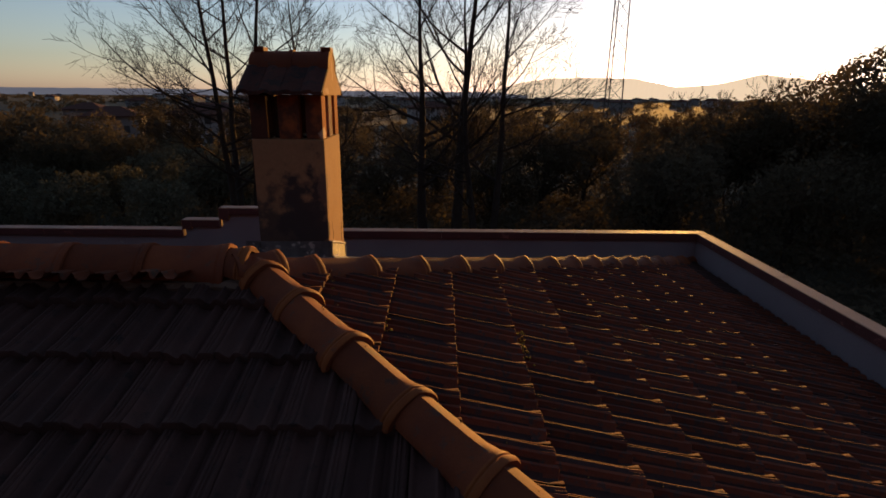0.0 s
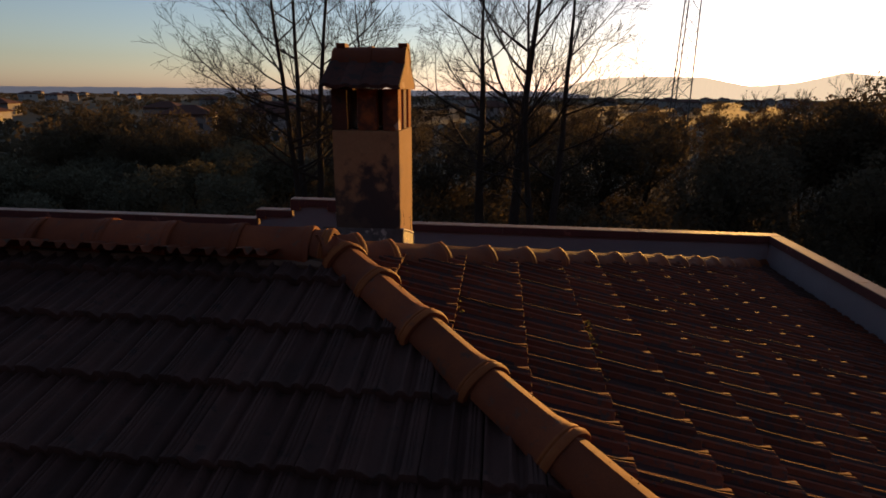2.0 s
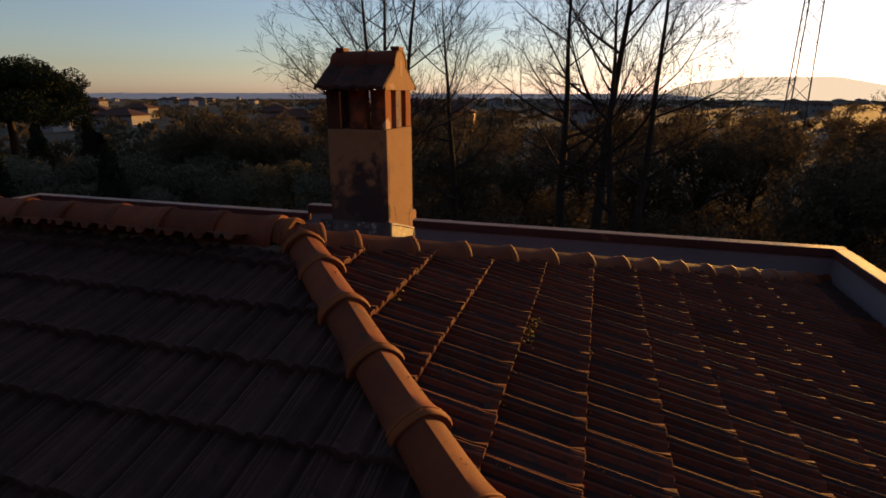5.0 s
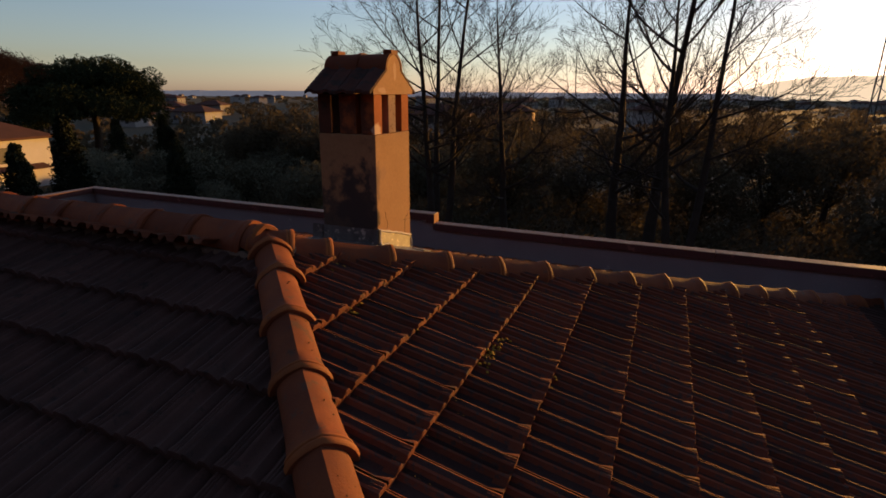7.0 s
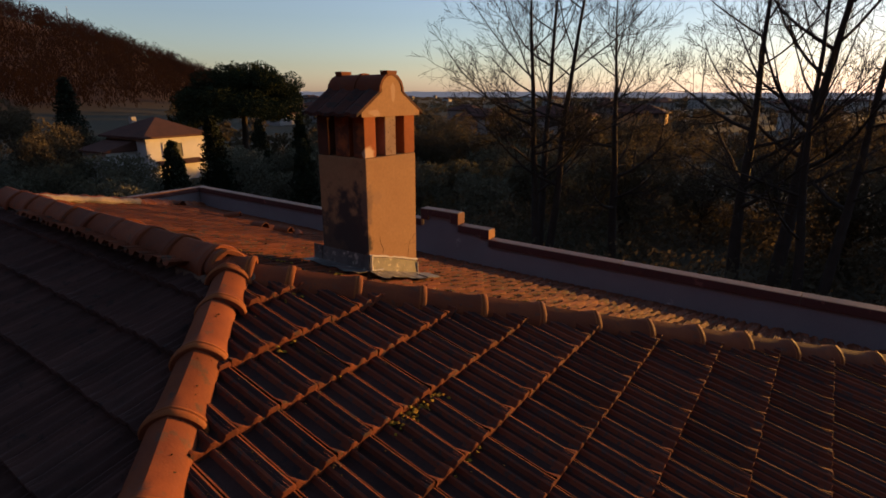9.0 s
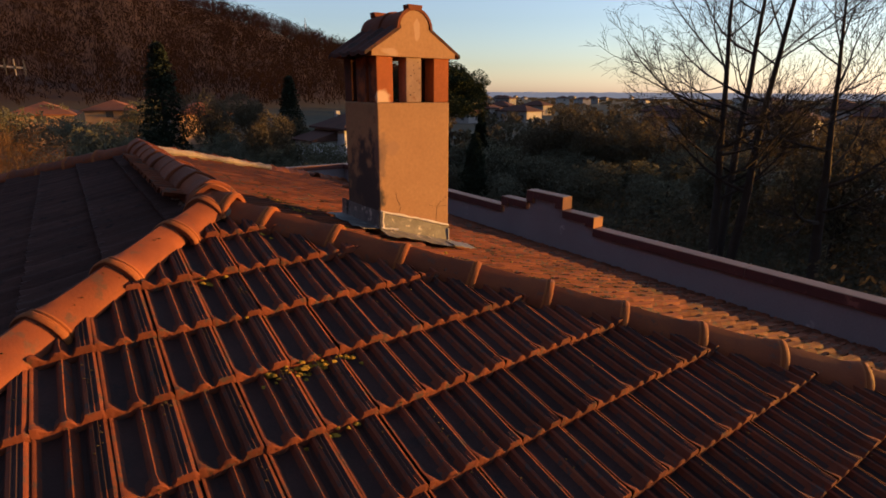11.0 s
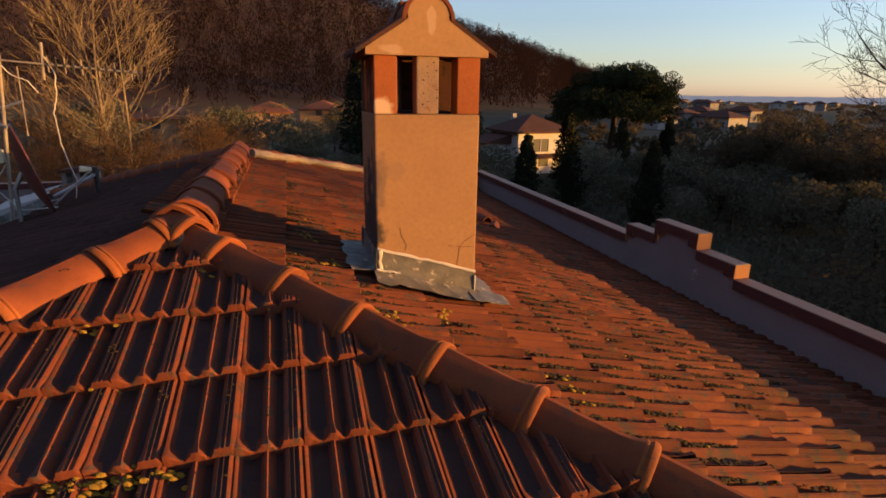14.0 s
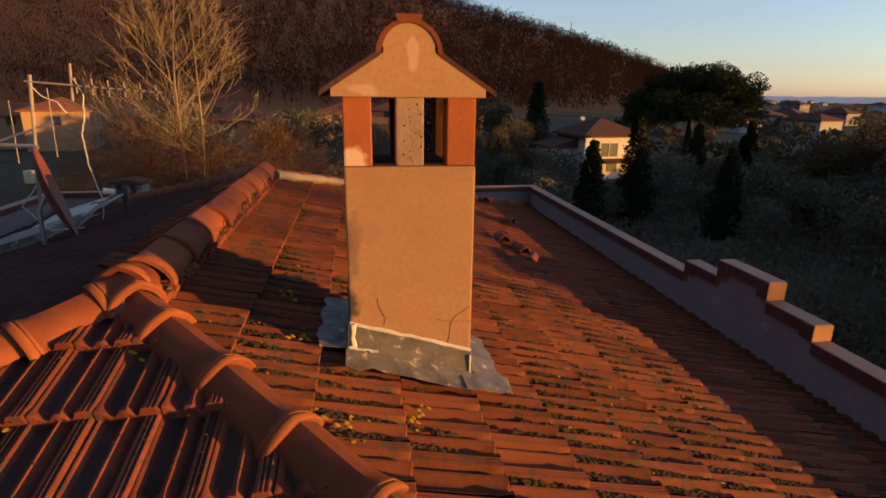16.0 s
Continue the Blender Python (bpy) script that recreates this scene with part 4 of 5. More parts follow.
def bare_tree(x, y, stems, height, seed, bark, label, spread=0.55, min_r=0.008, depth=4, thick=1.0, limbs=15, bushy=False, fan=0.14):
    rnd = random.Random(seed)
    t = thing("tree", pose(x, y, ground_z(x, y) - 0.1), label, "tree")
    trunk, crown = Mesh(), Mesh()
    for s in range(stems):
        a = 2 * math.pi * s / stems + rnd.uniform(-0.4, 0.4)
        off = 0.25 if stems > 1 else 0
        d = Vector((math.cos(a) * fan * (stems > 1), math.sin(a) * fan * (stems > 1), 1)).normalized()
        h = height * rnd.uniform(0.85, 1.05)
        pts, rad = [Vector((off * math.cos(a), off * math.sin(a), 0))], [0.018 * height * thick * (0.75 if stems > 1 else 1)]
        n = 10
        for i in range(n):
            d = (d + Vector((rnd.uniform(-1, 1), rnd.uniform(-1, 1), 0.5)) * 0.06).normalized()
            pts.append(pts[-1] + d * h / n)
            rad.append(max(0.015, rad[0] * (1 - 0.93 * ((i + 1) / n) ** 0.8)))
        trunk.tube(pts, rad, 9, False)
        for k in range(limbs):
            q = 0.24 + 0.74 * (k + rnd.random()) / limbs
            i = min(n - 1, int(q * n))
            p = pts[i].lerp(pts[i + 1], q * n - i)
            az = rnd.uniform(0, 2 * math.pi)
            limb(crown, rnd, p, Vector((math.cos(az), math.sin(az), rnd.uniform(0.1, 0.5) if q < 0.5 else rnd.uniform(0.35, 1.0))).normalized(), height * (0.38 - 0.22 * q) * rnd.uniform(0.8, 1.15), rad[i] * rnd.uniform(0.36, 0.52), depth - 1, None, spread, 0.10, min_r)
    part("trunk", trunk, bark, t, smooth=True)
    if bushy:
        for _ in range(7):
            leaf_clump(crown, rnd, (rnd.uniform(-1.6, 1.6), rnd.uniform(-1.6, 1.6), height * rnd.uniform(0.45, 0.75)), (2.2, 2.2, height * 0.3), 520, 0.30, 0.0, 0.5, 0.05)
    part("crown", crown, bark, t, "leafless upswept branches and twigs")
    return t


def leaf_clump(m, rnd, centre, radii, count, size, flat=0.0, upright=0.0, thin=1.0):
    """Small folded leaves through the outer shell of an uneven blob."""
    c = Vector(centre)
    seed = Vector((rnd.random() * 50, rnd.random() * 50, rnd.random() * 50))
    for _ in range(count):
        d = Vector((rnd.gauss(0, 1), rnd.gauss(0, 1), rnd.gauss(0, 1))).normalized()
        if flat and d.z < 0:
            d.z *= flat
        w = (0.62 + 0.38 * rnd.random() ** 0.5) * (1 + 0.42 * noise.noise(d * 1.9 + seed) + 0.18 * noise.noise(d * 5 + seed))
        p = c + Vector((d.x * radii[0], d.y * radii[1], d.z * radii[2])) * w
        a = Vector((rnd.uniform(-1, 1), rnd.uniform(-1, 1), rnd.uniform(-1, 1) + upright)).normalized() * size * rnd.uniform(0.6, 1.4) * (1 + 0.6 * upright)
        b = a.orthogonal().normalized() * size * rnd.uniform(0.4, 0.9) * thin
        k = len(m.v)
        m.v += [tuple(p - a), tuple(p + b), tuple(p + a), tuple(p - b * 0.6 + Vector((0, 0, size * 0.3 * thin)))]
        m.f += [(k, k + 1, k + 2), (k, k + 2, k + 3)]


def leafy(name, label, category, seed, height, width, leaves, size, material, shape="round"):
    """A trunk with limbs and a crown of many small leaves, at the origin."""
    rnd = random.Random(seed)
    t = thing(name, pose(0, 0, 0), label, category)
    trunk = Mesh()
    crown = Mesh()
    if shape == "cypress":
        trunk.tube([(0, 0, -0.2), (0, 0, height * 0.9)], [0.16, 0.03], 7)
        for i in range(16):
            z = height * (0.06 + 0.9 * i / 16)
            w = width * (1 - (i / 16.5)) ** 0.62 * (0.85 + 0.2 * rnd.random()) * (0.75 if i < 1 else 1)
            leaf_clump(crown, rnd, (rnd.uniform(-0.1, 0.1), rnd.uniform(-0.1, 0.1), z), (w, w, height * 0.055), leaves // 16, size)
    else:
        pts = [Vector((0, 0, -0.2)), Vector((0.1, 0.05, height * 0.25)), Vector((0.0, 0.1, height * 0.5))]
        trunk.tube(pts, [height * 0.03, height * 0.022, height * 0.014], 7)
        n = 9
        for i in range(n):
            a = 2 * math.pi * i / n + rnd.uniform(-0.5, 0.5)
            r = width * rnd.uniform(0.25, 0.62)
            z = height * rnd.uniform(0.38, 0.8)
            c = (r * math.cos(a), r * math.sin(a), z)
            trunk.tube([pts[1], Vector(c) * 0.6 + Vector((0, 0, z * 0.25)), c], [height * 0.012, height * 0.008, 0.01], 5, False)
            leaf_clump(crown, rnd, c, (width * 0.42, width * 0.42, height * 0.22), leaves // n, size)
    part("trunk", trunk, BARK, t, smooth=True)
    part("crown", crown, material, t, "dense crown of small leaves")
    return t


def umbrella_pine(x, y, height, radius, seed):
    rnd = random.Random(seed)
    t = thing("pine_tree", pose(x, y, ground_z(x, y) - 0.1), "tall umbrella pine with a wide dark flat crown", "tree")
    trunk, crown = Mesh(), Mesh()
    trunk.tube([(0, 0, 0), (0.3, 0.1, height * 0.3), (0.1, 0.3, height * 0.55)], [0.5, 0.4, 0.32], 9)
    for i in range(84):
        a, r = rnd.uniform(0, 2 * math.pi), radius * math.sqrt(rnd.random()) * 0.88
        c = Vector((r * math.cos(a), r * math.sin(a), height * (0.90 - 0.22 * (r / radius) ** 2) + rnd.uniform(-4.6, 0.0)))
        if i < 14:
            trunk.tube([(0.1, 0.3, height * 0.5), (c.x * 0.45, c.y * 0.45, height * 0.66), tuple(c)], [0.2, 0.13, 0.05], 6, False)
        leaf_clump(crown, rnd, c, (radius * 0.25, radius * 0.25, height * 0.10), 1300, 0.12, 0.7)
    part("trunk", trunk, BARK, t, smooth=True)
    part("crown", crown, PINE, t, "flat dark crown of needles")


def on_ground(x, y, s=1.0, turn=0.0):
    return Matrix.Translation((x, y, ground_z(x, y))) @ pose(0, 0, 0, 0, 0, turn) @ Matrix.Diagonal((s, s, s, 1))


def scatter_copies(proto, places, rnd):
    """The first place takes the thing itself, the others take copies."""
    for i, (x, y, s) in enumerate(places):
        t = proto if i == 0 else copy_thing(proto, pose(0, 0, 0))
        t.matrix_basis = on_ground(x, y, s * rnd.uniform(0.9, 1.1), rnd.uniform(0, 360))


def build_planting():
    rnd = random.Random(21)
    # bare trees behind the house
    bare_tree(-8.3, 22.9, 3, 17.5, 3, BARK, "tall leafless multi-stemmed tree, dark against the sky")
    bare_tree(0.3, 24.6, 1, 17.5, 4, BARK, "tall slim leafless tree with upswept branches")
    bare_tree(1.9, 24.2, 1, 18.5, 5, BARK, "tall slim leafless tree with upswept branches")
    bare_tree(3.2, 22.4, 2, 17.0, 6, BARK, "tall leafless tree with two leaning stems")
    bare_tree(-5.2, 24.6, 1, 14.5, 9, BARK, "slender leafless tree with upswept branches")
    # sunlit bare tree and thicket beyond the west end
    bare_tree(-30.3, -8.7, 3, 15.5, 12, BARKPALE, "pale leafless tree catching the low sun", 0.45, 0.012, 3, 0.7, 20, fan=0.07)
    for x, y, h, s in ((-24, -6.0, 6.5, 31), (-26, -9.5, 7, 32), (-22, -9.0, 6.0, 33), (-27, -3.5, 6.5, 34), (-21, -4.0, 5.0, 35), (-25, -13, 3.6, 36), (-31, -16, 3.4, 37)):
        bare_tree(x, y, 7, h * 1.08, s, TWIGS, "low leafless thicket of brown twigs", 0.75, 0.007, 3, 0.35, 10, True)
    # thin leafless fringe beyond the hedge, under the low sun
    for i in range(9):
        az, r = radians(19.5 + 1.55 * i + rnd.uniform(-0.5, 0.5)), rnd.uniform(44, 62)
        bare_tree(r * math.sin(az), r * math.cos(az), 2, (7.6, 6.9, 6.7, 6.7, 6.9, 8.3, 8.8, 9.2, 9.5)[i], 60 + i, TWIGS, "slender leafless tree with fine brown twigs", 0.5, 0.012, 3, 0.5, 13)
    umbrella_pine(-59.5, 41, 13.0, 8.0, 14)
    # cypresses
    cyp = leafy("cypress_tree", "narrow dark green cypress", "tree", 41, 7.0, 1.6, 6400, 0.11, CYPRESS, "cypress")
    scatter_copies(cyp, [(-33, 20.4, 0.98), (-31, 16.2, 0.82), (-68, 24.4, 1.72), (-27.2, 23.5, 0.86), (-69, 9.5, 1.9), (-36, 31.0, 0.92), (-30.5, 19.0, 0.72), (-52, 44, 0.9), (-46, 33.6, 0.95)], rnd)
    # evergreen shrubs and trees in the dark belt round the garden
    ever = leafy("evergreen_tree", "dark rounded evergreen tree", "tree", 51, 6.0, 3.0, 4600, 0.12, LEAF)
    places = [(12 + i * 3.1, 24 + 5 * math.sin(i * 1.7), 1.0) for i in range(5)]
    places += [(-14 + 3.7 * i, 34 + 4 * math.sin(i * 2.1), rnd.uniform(0.85, 1.15)) for i in range(9)]
    places += [(-26 + 6 * i, 52 + 6 * math.sin(i * 1.3), rnd.uniform(0.9, 1.25)) for i in range(12)]
    places += [(-34 + 2.5 * i, 37 + 3.5 * (i % 3), rnd.uniform(0.9, 1.2)) for i in range(5)]
    places += [(-45, 36, 0.5), (-38, 45, 1.0), (-33, 50, 1.1), (-60, 21, 0.9), (-57, 17.5, 0.8)]
    scatter_copies(ever, places, rnd)
    tall = leafy("evergreen_tree", "tall dark evergreen tree with an uneven crown", "tree", 52, 9.0, 3.6, 6600, 0.13, LEAF)
    scatter_copies(tall, [(27.5, 31, 1.06), (31.5, 33, 1.3), (20.2, 34.5, 0.92), (22.6, 34.5, 1.0), (25.2, 34, 1.05), (25.5, 39, 1.05), (36, 30, 1.45), (34, 40, 1.35), (40, 36, 1.5), (30, 26, 1.25), (-66, 14, 0.95), (-72, 20, 1.0), (-48, 15, 0.75)], rnd)
    olive = leafy("olive_tree", "grey-green olive tree in the grove", "tree", 53, 3.6, 2.1, 2700, 0.09, OLIVE)
    grove = []
    for i in range(9):
        for j in range(8):
            x, y = -20 - 5.2 * i + rnd.uniform(-1, 1), 13 + 5.2 * j + rnd.uniform(-1, 1)
            if math.hypot(x + 52, y - 30) > 11 and 33 < math.hypot(x, y) and y < 30:
                grove.append((x, y, rnd.uniform(0.75, 1.2)))
    grove += [(-30 - 5 * i + rnd.uniform(-1, 1), -1 + rnd.uniform(-2, 2) + 5 * k, 1.0) for i in range(5) for k in range(3)]
    for i in range(6):
        for j in range(5):
            grove.append((-42 + 5.4 * i + rnd.uniform(-1.2, 1.2), 29 + 4.6 * j + rnd.uniform(-1, 1), rnd.uniform(0.9, 1.3)))
    grove = [p for p in grove if abs((p[0] + 51) - 0.437 * (p[1] - 27)) > 5.5 or p[1] < 27]
    for i in range(26):
        a, r = radians(rnd.uniform(-112, -76)), rnd.uniform(52, 125)
        grove.append((r * math.sin(a), r * math.cos(a), rnd.uniform(1.1, 1.9)))
    scatter_copies(olive, grove, rnd)


build_planting()


def build_woods():
    """The wooded hill and the hedgerows of the plain."""
    rnd = random.Random(77)
    m = Mesh()
    n = 0
    while n < 6200:
        az, r = rnd.uniform(-150, -55), 170 + 400 * rnd.random() ** 0.8
        e = hill_angle(az)
        x, y = r * math.sin(radians(az)), r * math.cos(radians(az))
        z = ground_z(x, y)
        if e <= 0.3 or z < 3:
            continue
        n += 1
        h = rnd.uniform(7, 13)
        leaf_clump(m, rnd, (x, y, z + h * 0.62), (h * 0.30, h * 0.30, h * 0.55), 56, 0.36, 0.0, 1.6, 0.8)
    tagged(part("woodland", m, WOOD), "red-brown leafless woodland covering the hill", "woodland", kind="stuff")
    b = Mesh()
    for i in range(2300):
        az = rnd.uniform(-62, 75)
        r = 75 + 1400 * rnd.random() ** 1.4
        x, y = r * math.sin(radians(az)), r * math.cos(radians(az))
        if math.hypot(x + 54, y - 29) < 14:
            continue
        z = ground_z(x, y)
        h = rnd.uniform(1.6, 3.6) if r < 230 else rnd.uniform(1.4, 3.2)
        leaf_clump(b, rnd, (x, y, z + h * 0.5), (h * (0.55 + r / 700), h * (0.55 + r / 700), h * 0.5), 70 if r < 250 else 30, 0.35 + r / 900)
    tagged(part("hedgerow", b, LEAF), "dark hedges and copses across the plain", "woodland", kind="stuff")

    u = Mesh()
    for i in range(900):
        x, y = rnd.uniform(-14, 34), 8.5 + 34 * rnd.random() ** 0.9
        h = rnd.uniform(0.8, 2.6)
        leaf_clump(u, rnd, (x, y, h * 0.4), (h * 0.9, h * 0.9, h * 0.6), 90, 0.13)
    tagged(part("undergrowth", u, LEAF), "dark tangled undergrowth below the trees", "undergrowth", kind="stuff")

    g = Mesh()
    for i in range(1300):
        x, y = rnd.uniform(-62, -6), rnd.uniform(9, 52)
        if math.hypot(x + 54, y - 29) < 8:
            continue
        h = rnd.uniform(0.5, 1.5)
        leaf_clump(g, rnd, (x, y, h * 0.3), (h * 1.3, h * 1.3, h * 0.6), 55, 0.12, 0.0, 0.9)
    tagged(part("scrub", g, OLIVE), "grey-green scrub and tall grass between the olives", "scrub", kind="stuff")


build_woods()


# ---- houses ----
def build_houses():
    rnd = random.Random(91)

    def house(x, y, w, d, h, turn, wall, label, detail=False, roof_h=None, cover=ROOFFAR):
        t = thing("house", Matrix.Translation((x, y, ground_z(x, y) - 0.3)) @ pose(0, 0, 0, 0, 0, turn), label, "house", "houses of the town" if not detail else "")
        part("wall", Mesh().box(-w / 2, -d / 2, 0, w / 2, d / 2, h), wall, t)
        o = 0.5
        rh = roof_h or 0.16 * d + 0.5
        a, b = w / 2 + o, d / 2 + o
        k = max(0.3, a - b)
        v = [(-a, -b, h), (a, -b, h), (a, b, h), (-a, b, h), (-k, 0, h + rh), (k, 0, h + rh)]
        v += [(-a, -b, h - 0.2), (a, -b, h - 0.2), (a, b, h - 0.2), (-a, b, h - 0.2)]
        part("roof", Mesh().add(v, [(0, 1, 5, 4), (1, 2, 5), (2, 3, 4, 5), (3, 0, 4), (6, 9, 8, 7), (0, 6, 7, 1), (1, 7, 8, 2), (2, 8, 9, 3), (3, 9, 6, 0)]), cover, t)
        n = max(1, int(w / 3.5))
        for s in (-1, 1):
            for i in range(n):
                for z in ([1.0, 3.9] if h > 5 else [1.1]):
                    cx = -w / 2 + w * (i + 0.5) / n
                    part("window", Mesh().box(cx - 0.5, s * d / 2 - 0.04, z, cx + 0.5, s * d / 2 + 0.04, z + 1.3), SHUTTER, t)
            part("window", Mesh().box(s * w / 2 - 0.04, -0.6, 1.1 if h < 5 else 3.9, s * w / 2 + 0.04, 0.6, 2.4 if h < 5 else 5.2), SHUTTER, t)
        return t

    h = house(-54.6, 27.2, 6.6, 6.6, 4.9, 6, WALLBRIGHT, "white plastered house with a hipped tile roof beyond the grove", True, 1.7)
    w = part("window", Mesh().box(3.26, -1.5, 2.7, 3.34, 0.5, 4.1), SHUTTER, h)
    for y0, y1, z0, z1 in ((-1.65, 0.65, 2.58, 2.7), (-1.65, 0.65, 4.1, 4.22), (-1.65, -1.5, 2.7, 4.1), (0.5, 0.65, 2.7, 4.1), (-0.54, -0.46, 2.7, 4.1)):
        part("frame", Mesh().box(3.25, y0, z0, 3.39, y1, z1), WALLBRIGHT, w)
    # lower wing on the shaded side, and a porch roof over the wall
    part("wing", Mesh().box(-2.6, -6.2, 0, 1.4, -3.3, 3.6), WALLBRIGHT, h)
    part("wing_roof", Mesh().prism([(-6.6, 3.5), (-3.3, 3.5), (-3.3, 4.5), (-6.6, 3.65)], "x", -3.0, 1.8), ROOFFAR, h)
    part("porch_roof", Mesh().prism([(3.3, 2.35), (4.3, 2.05), (4.3, 2.13), (3.3, 2.48)], "y", -2.4, 2.4), ROOFFAR, h)
    part("chimney", Mesh().box(-2.4, -1.2, 5.0, -1.9, -0.7, 6.6), WALLWHITE, h)
    for x, y, w, hh, turn, wall in ((-36, 87, 12, 5.4, 12, WALLWHITE), (-62, 104, 10, 4.2, 20, WALLTOWN), (-33, 126, 11, 5.2, 8, WALLOCHRE), (-2, 158, 12, 5.2, 15, WALLWHITE), (-128, 99, 9, 3.4, 12, WALLWHITE), (-136, 113, 8, 4.2, 20, WALLTOWN), (-126, 119, 12, 3.6, 8, WALLWHITE), (-163, 163, 10, 4.2, 16, WALLTOWN), (-150, 132, 9, 4.4, 30, WALLWHITE), (-58, 180, 12, 5.2, 18, WALLWHITE), (-96, 150, 10, 4.2, 10, WALLTOWN)):
        house(x, y, w, 7.5, hh, turn, wall, "pale plastered house with a low tile roof among hedges")
    for i in range(80):
        az = rnd.uniform(-58, 30)
        r = rnd.uniform(300, 1400)
        x, y = r * math.sin(radians(az)), r * math.cos(radians(az))
        house(x, y, rnd.uniform(8, 14), rnd.uniform(7, 9), rnd.choice((4.0, 5.2, 6.2)), rnd.uniform(0, 180), rnd.choice((WALLWHITE, WALLTOWN, WALLTOWN)), rnd.choice(("white plastered house with a red tile roof", "pale town house with a low tile roof")))
    for x, y in ((-104, -2.5), (-98, 19), (-80, -15.5), (-92, -50), (-88, -43), (-118, 8)):
        house(x, y, rnd.uniform(8, 11), 8, rnd.choice((5.2, 6.0)), rnd.uniform(-25, 25), WALLOCHRE, "low farmhouse with an orange tile roof at the hill's foot", cover=ROOFORANGE)
    az = radians(-63.9)
    house(395 * math.sin(az), 395 * math.cos(az), 8, 6, 5.0, 60, WALLOCHRE, "small villa among the woods high on the hill", True)


build_houses()


# ---- lattice mast ----
def build_mast():
    x, y = 16.3, 46.5
    t = thing("lattice_mast", pose(x, y, ground_z(x, y)), "slender dark steel lattice radio mast", "mast")
    H, w0, w1 = 22.0, 1.05, 0.6

    def corner(k, z):
        w = lerp(w0, w1, z / H)
        a = math.radians(90 + 120 * k)
        return Vector((w * math.cos(a), w * math.sin(a), z))
    for k in range(3):
        part("leg", Mesh().tube([corner(k, 0), corner(k, H)], 0.055, 6), SHUTTER, t)
    n = 16
    for i in range(n):
        z0, z1 = H * i / n, H * (i + 1) / n
        for k in range(3):
            p, q = (k, (k + 1) % 3) if i % 2 else ((k + 1) % 3, k)
            part("brace", Mesh().tube([corner(p, z0), corner(q, z1)], 0.024, 4), SHUTTER, t)


    # small pylon on the crest of the hill
    x, y = 505 * math.sin(radians(-68.6)), 505 * math.cos(radians(-68.6))
    p = thing("pylon", pose(x, y, ground_z(x, y) - 0.5), "distant steel pylon on the wooded crest", "pylon")
    for s in (-1, 1):
        part("leg", Mesh().tube([(s * 1.6, 0, 0), (0, 0, 21)], 0.22, 4), STEEL, p)
    for z, w in ((15.5, 3.2), (18.5, 2.4)):
        part("crossarm", Mesh().tube([(-w, 0, z), (w, 0, z)], 0.18, 4), STEEL, p)


build_mast()


# ---- roof tiles ----
TE, TL = 0.350, 0.405     # exposed length down the slope, whole length
PROFILE = ((0.0, 0.031), (0.005, 0.030), (0.012, 0.022), (0.020, 0.009), (0.032, 0.002), (0.062, 0.002), (0.074, 0.011), (0.084, 0.031), (0.093, 0.034), (0.106, 0.019), (0.119, 0.003), (0.132, 0.002), (0.141, 0.012), (0.147, 0.033), (0.158, 0.037), (0.163, 0.031), (0.172, 0.038), (0.177, 0.031), (0.188, 0.038), (0.196, 0.034), (0.205, 0.018))
MOUTH = ((0.0, 0.040), (0.008, 0.040), (0.020, 0.038), (0.034, 0.024), (0.046, 0.011), (0.058, 0.011), (0.068, 0.026), (0.080, 0.036), (0.098, 0.036), (0.110, 0.026), (0.119, 0.011), (0.129, 0.011), (0.137, 0.024), (0.143, 0.038), (0.158, 0.041), (0.163, 0.039), (0.172, 0.042), (0.177, 0.039), (0.188, 0.042), (0.196, 0.039), (0.205, 0.024))
NEWER = ((0.87, 1.828), (0.61, 1.492))     # middle and mouth of newer tiles on the sunny slope
# strips given the darker clay; rib flanks towards the sun are left bright
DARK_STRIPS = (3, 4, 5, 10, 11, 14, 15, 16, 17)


def tile_mesh():
    """One interlocking tile: u across, v down the slope to its mouth at v = 0, w up."""
    m = Mesh()
    n = len(PROFILE)
    lift0, lift1 = -0.014, 0.020
    for v, prof, lift in ((-TL, PROFILE, lift0), (-0.055, PROFILE, lift1 - 0.004), (-0.004, MOUTH, lift1), (0.0, MOUTH, lift1 - 0.006)):
        m.v += [(u, v, h + lift) for u, h in prof]
    m.v += [(u, -0.001, -0.006) for u, h in PROFILE]
    for i in range(4):
        m.f += [(i * n + j, i * n + j + 1, (i + 1) * n + j + 1, (i + 1) * n + j) for j in range(n - 1)]
    return m


TILE_MESH = tile_mesh()
# hollow faces, darker than the worn ribs for weathering and painted-in shade
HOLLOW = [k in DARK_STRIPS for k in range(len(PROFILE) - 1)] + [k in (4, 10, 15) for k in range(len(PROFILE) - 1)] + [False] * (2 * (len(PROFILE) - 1))


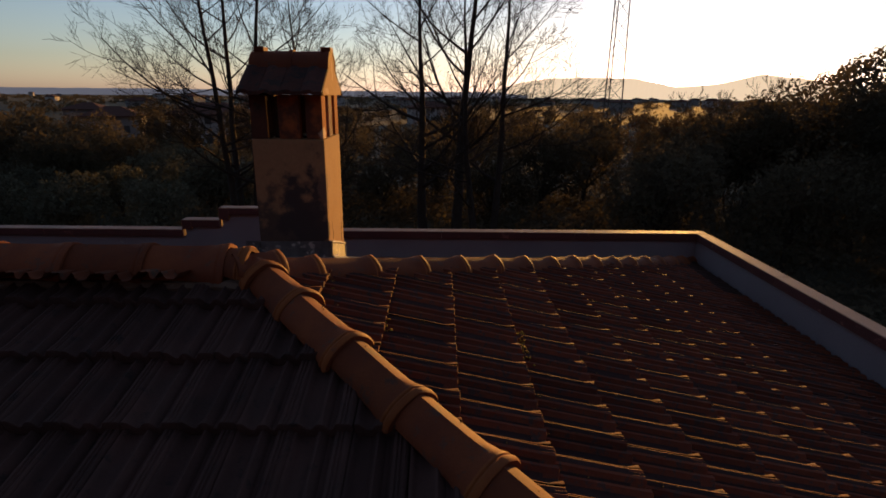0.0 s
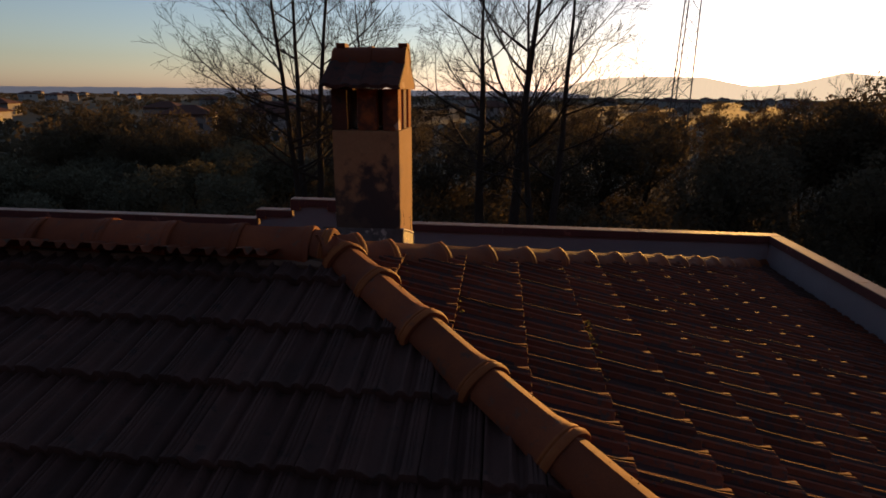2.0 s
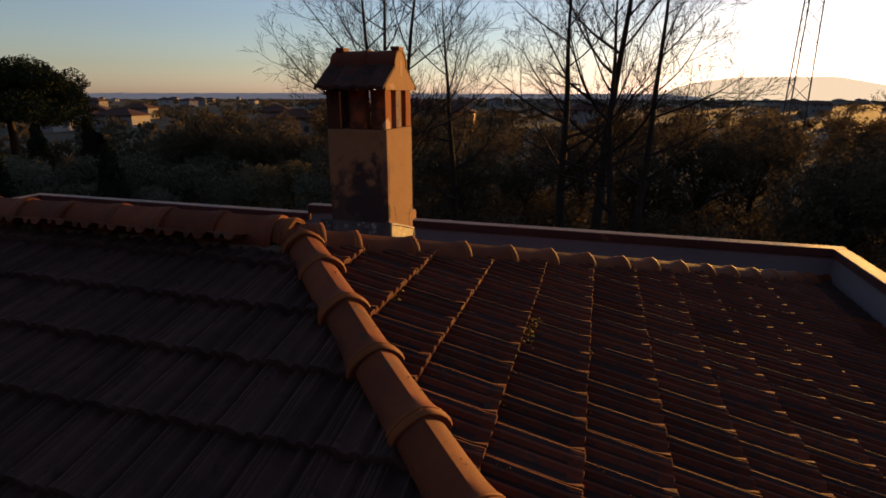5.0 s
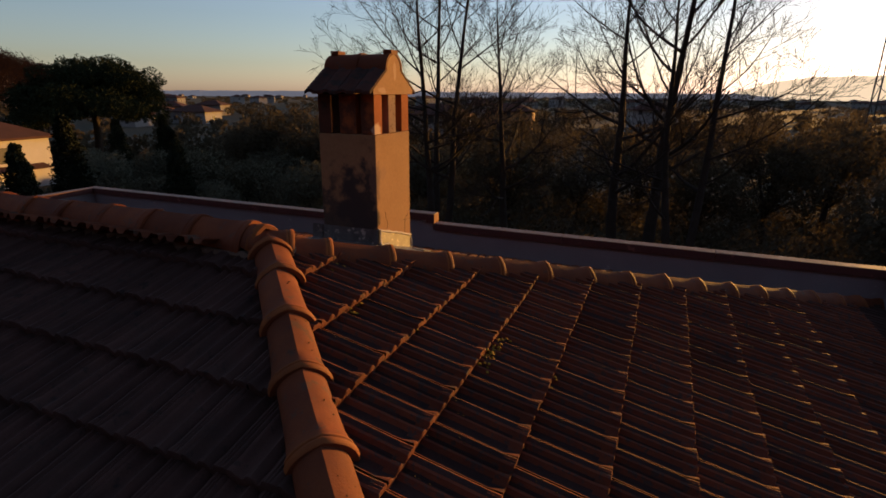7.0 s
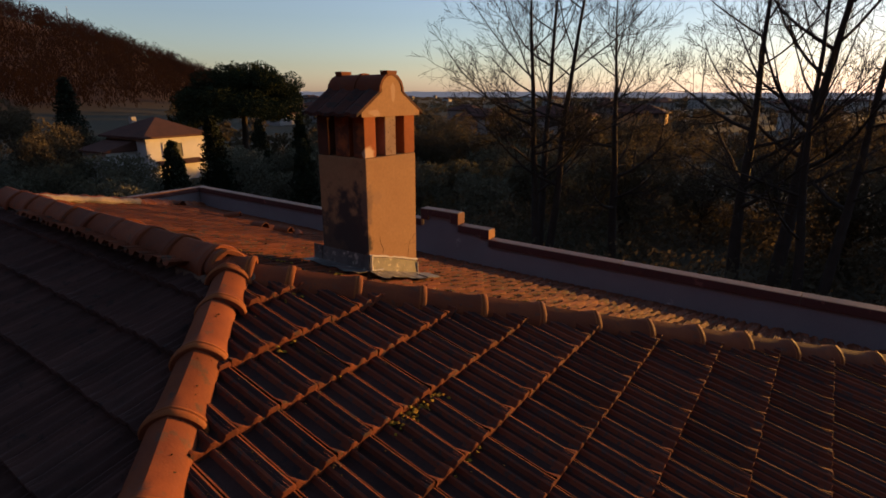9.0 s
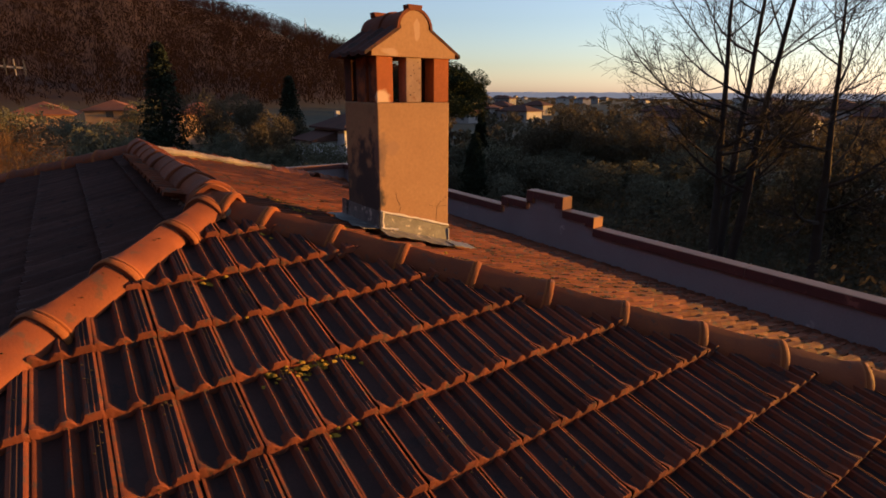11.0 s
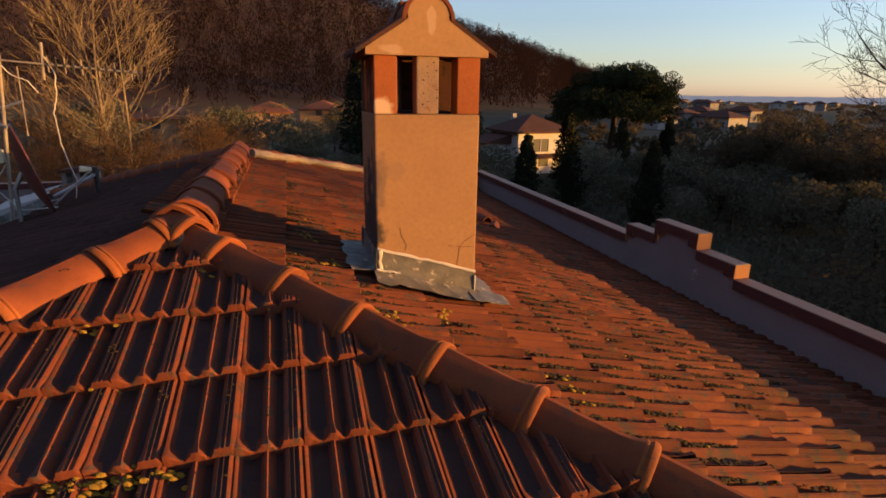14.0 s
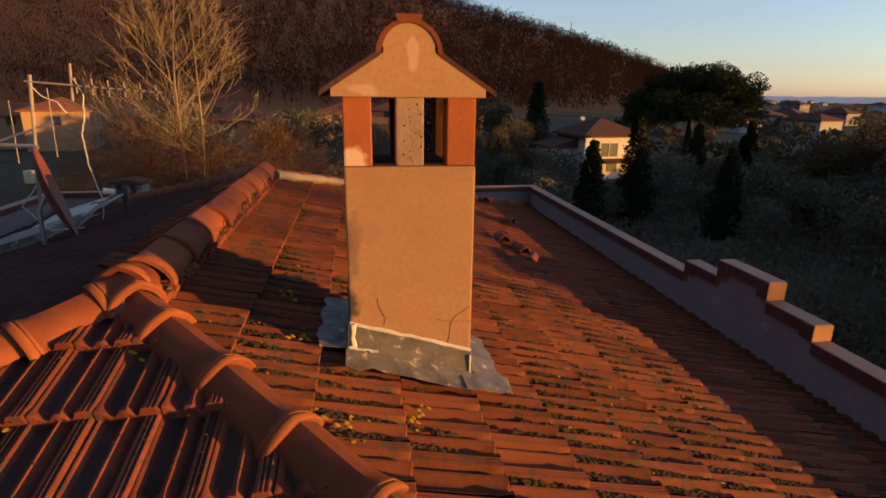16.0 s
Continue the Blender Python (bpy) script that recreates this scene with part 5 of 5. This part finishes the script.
def build_tiles():
    rnd = random.Random(5)
    spec = {"north": (0.487, 0.05), "east": (0.842 - X1, 0.133), "south": (0.59, 0.03), "west": (0.5, 0.0)}
    eave = {"north": YI, "south": YI, "east": XE - X1, "west": X0 - XW}
    step = TE * math.cos(ANG)
    for side, (first, shift) in spec.items():
        org, u, v = FACES[side]
        slope = tagged(new("roof_" + side), {"north": "roof slope of mossy orange clay tiles lit by the low sun", "east": "hip end of weathered clay tiles with orange edges and hollows darkened for shade", "south": "shaded roof slope of clay tiles, the shade put into a darker colour", "west": "far hip end of clay tiles"}[side], "roof slope", kind="structure")
        ma = TILE_CREST if side in ("east", "south") else TILE
        shared = TILE_MESH.data("tile", ma, True, False)
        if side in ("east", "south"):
            # every south face takes the clay darkened for shade
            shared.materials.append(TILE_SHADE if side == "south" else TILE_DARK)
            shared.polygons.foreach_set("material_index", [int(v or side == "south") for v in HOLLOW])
        clean = TILE_MESH.data("tile", TILE_PLAIN, True, False) if side == "north" else None
        rest = Mesh()
        count = 0
        k0 = first - step * math.floor((first - 0.10) / step)
        d = k0
        jobs = []
        while d < eave[side] + step:
            # cover width of the face at this distance, clipped by the hips
            if side in ("north", "south"):
                long = X1 - X0
                lo, hi = (-long - d, d) if side == "north" else (-d, long + d)
            else:
                lo, hi = -d, d
            a = math.floor((lo - shift) / TW) * TW + shift
            while a < hi:
                jobs.append((d, a, lo, hi))
                a += TW
            d += step
        for d, a, lo, hi in jobs:
            p = org + u * a + v * d
            q = p + u * TW / 2
            frame_m = Matrix((( u.x, v.x * math.cos(ANG), 0, p.x + rnd.uniform(-0.003, 0.003)), (u.y, v.y * math.cos(ANG), 0, p.y + rnd.uniform(-0.003, 0.003)), (0, -math.sin(ANG), 1, roof_z(d) + rnd.uniform(-0.003, 0.004)), (0, 0, 0, 1)))
            w = (Vector((u.x, u.y, 0))).cross(Vector((v.x * math.cos(ANG), v.y * math.cos(ANG), -math.sin(ANG))))
            if w.z < 0:
                w = -w
            frame_m[0][2], frame_m[1][2], frame_m[2][2] = w.x, w.y, w.z
            frame_m = frame_m @ pose(0, 0, 0, rnd.uniform(-0.5, 0.5), rnd.uniform(-0.6, 0.6), rnd.uniform(-0.5, 0.5))
            near = {"north": -2.6 < q.x < 3.2, "east": True, "south": q.x > -3.2 and d < 3.4, "west": False}[side] and count < 300
            # tiles that cross a hip are cut along it
            cut = a < lo + step + 0.02 or a + TW > hi - step - 0.02
            wall = d > eave[side] - 0.02
            if not cut and not wall and near:
                newer = side == "north" and any(abs(q.x - x) < TW / 2 and abs(p.y - y) < step / 2 for x, y in NEWER)
                part("tile", clean if newer else shared, ma, slope, "newer, smoother clay tile" if newer else "", m=frame_m)
                count += 1
                continue
            bm = bmesh.new()
            vs = [bm.verts.new(frame_m @ Vector(c)) for c in TILE_MESH.v]
            for f, hollow in zip(TILE_MESH.f, HOLLOW):
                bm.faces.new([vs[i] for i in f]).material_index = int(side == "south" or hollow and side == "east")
            planes = []
            if cut:
                if side == "north":
                    planes = [((X1, 0, 0), (1, -1, 0)), ((X0, 0, 0), (-1, -1, 0))]
                elif side == "south":
                    planes = [((X1, 0, 0), (1, 1, 0)), ((X0, 0, 0), (-1, 1, 0))]
                elif side == "east":
                    planes = [((X1, 0, 0), (-1, 1, 0)), ((X1, 0, 0), (-1, -1, 0))]
                else:
                    planes = [((X0, 0, 0), (1, 1, 0)), ((X0, 0, 0), (1, -1, 0))]
            if wall:
                planes.append((org + v * (eave[side] + 0.02), v))
            planes.append((org, -v))
            for co, no in planes:
                bmesh.ops.bisect_plane(bm, geom=bm.verts[:] + bm.edges[:] + bm.faces[:], plane_co=co, plane_no=no, clear_outer=True)
            if not bm.faces:
                bm.free()
                continue
            if near:
                for f in bm.faces:
                    f.smooth = True
                me = bpy.data.meshes.new("tile")
                bm.to_mesh(me)
                bm.free()
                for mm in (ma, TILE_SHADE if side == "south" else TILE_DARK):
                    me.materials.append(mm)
                me.set_sharp_from_angle(angle=radians(40))
                part("tile", me, ma, slope)
                count += 1
            else:
                rest.bm(bm)
        if rest.f:
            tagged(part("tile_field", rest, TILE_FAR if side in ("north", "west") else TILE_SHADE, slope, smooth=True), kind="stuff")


build_tiles()
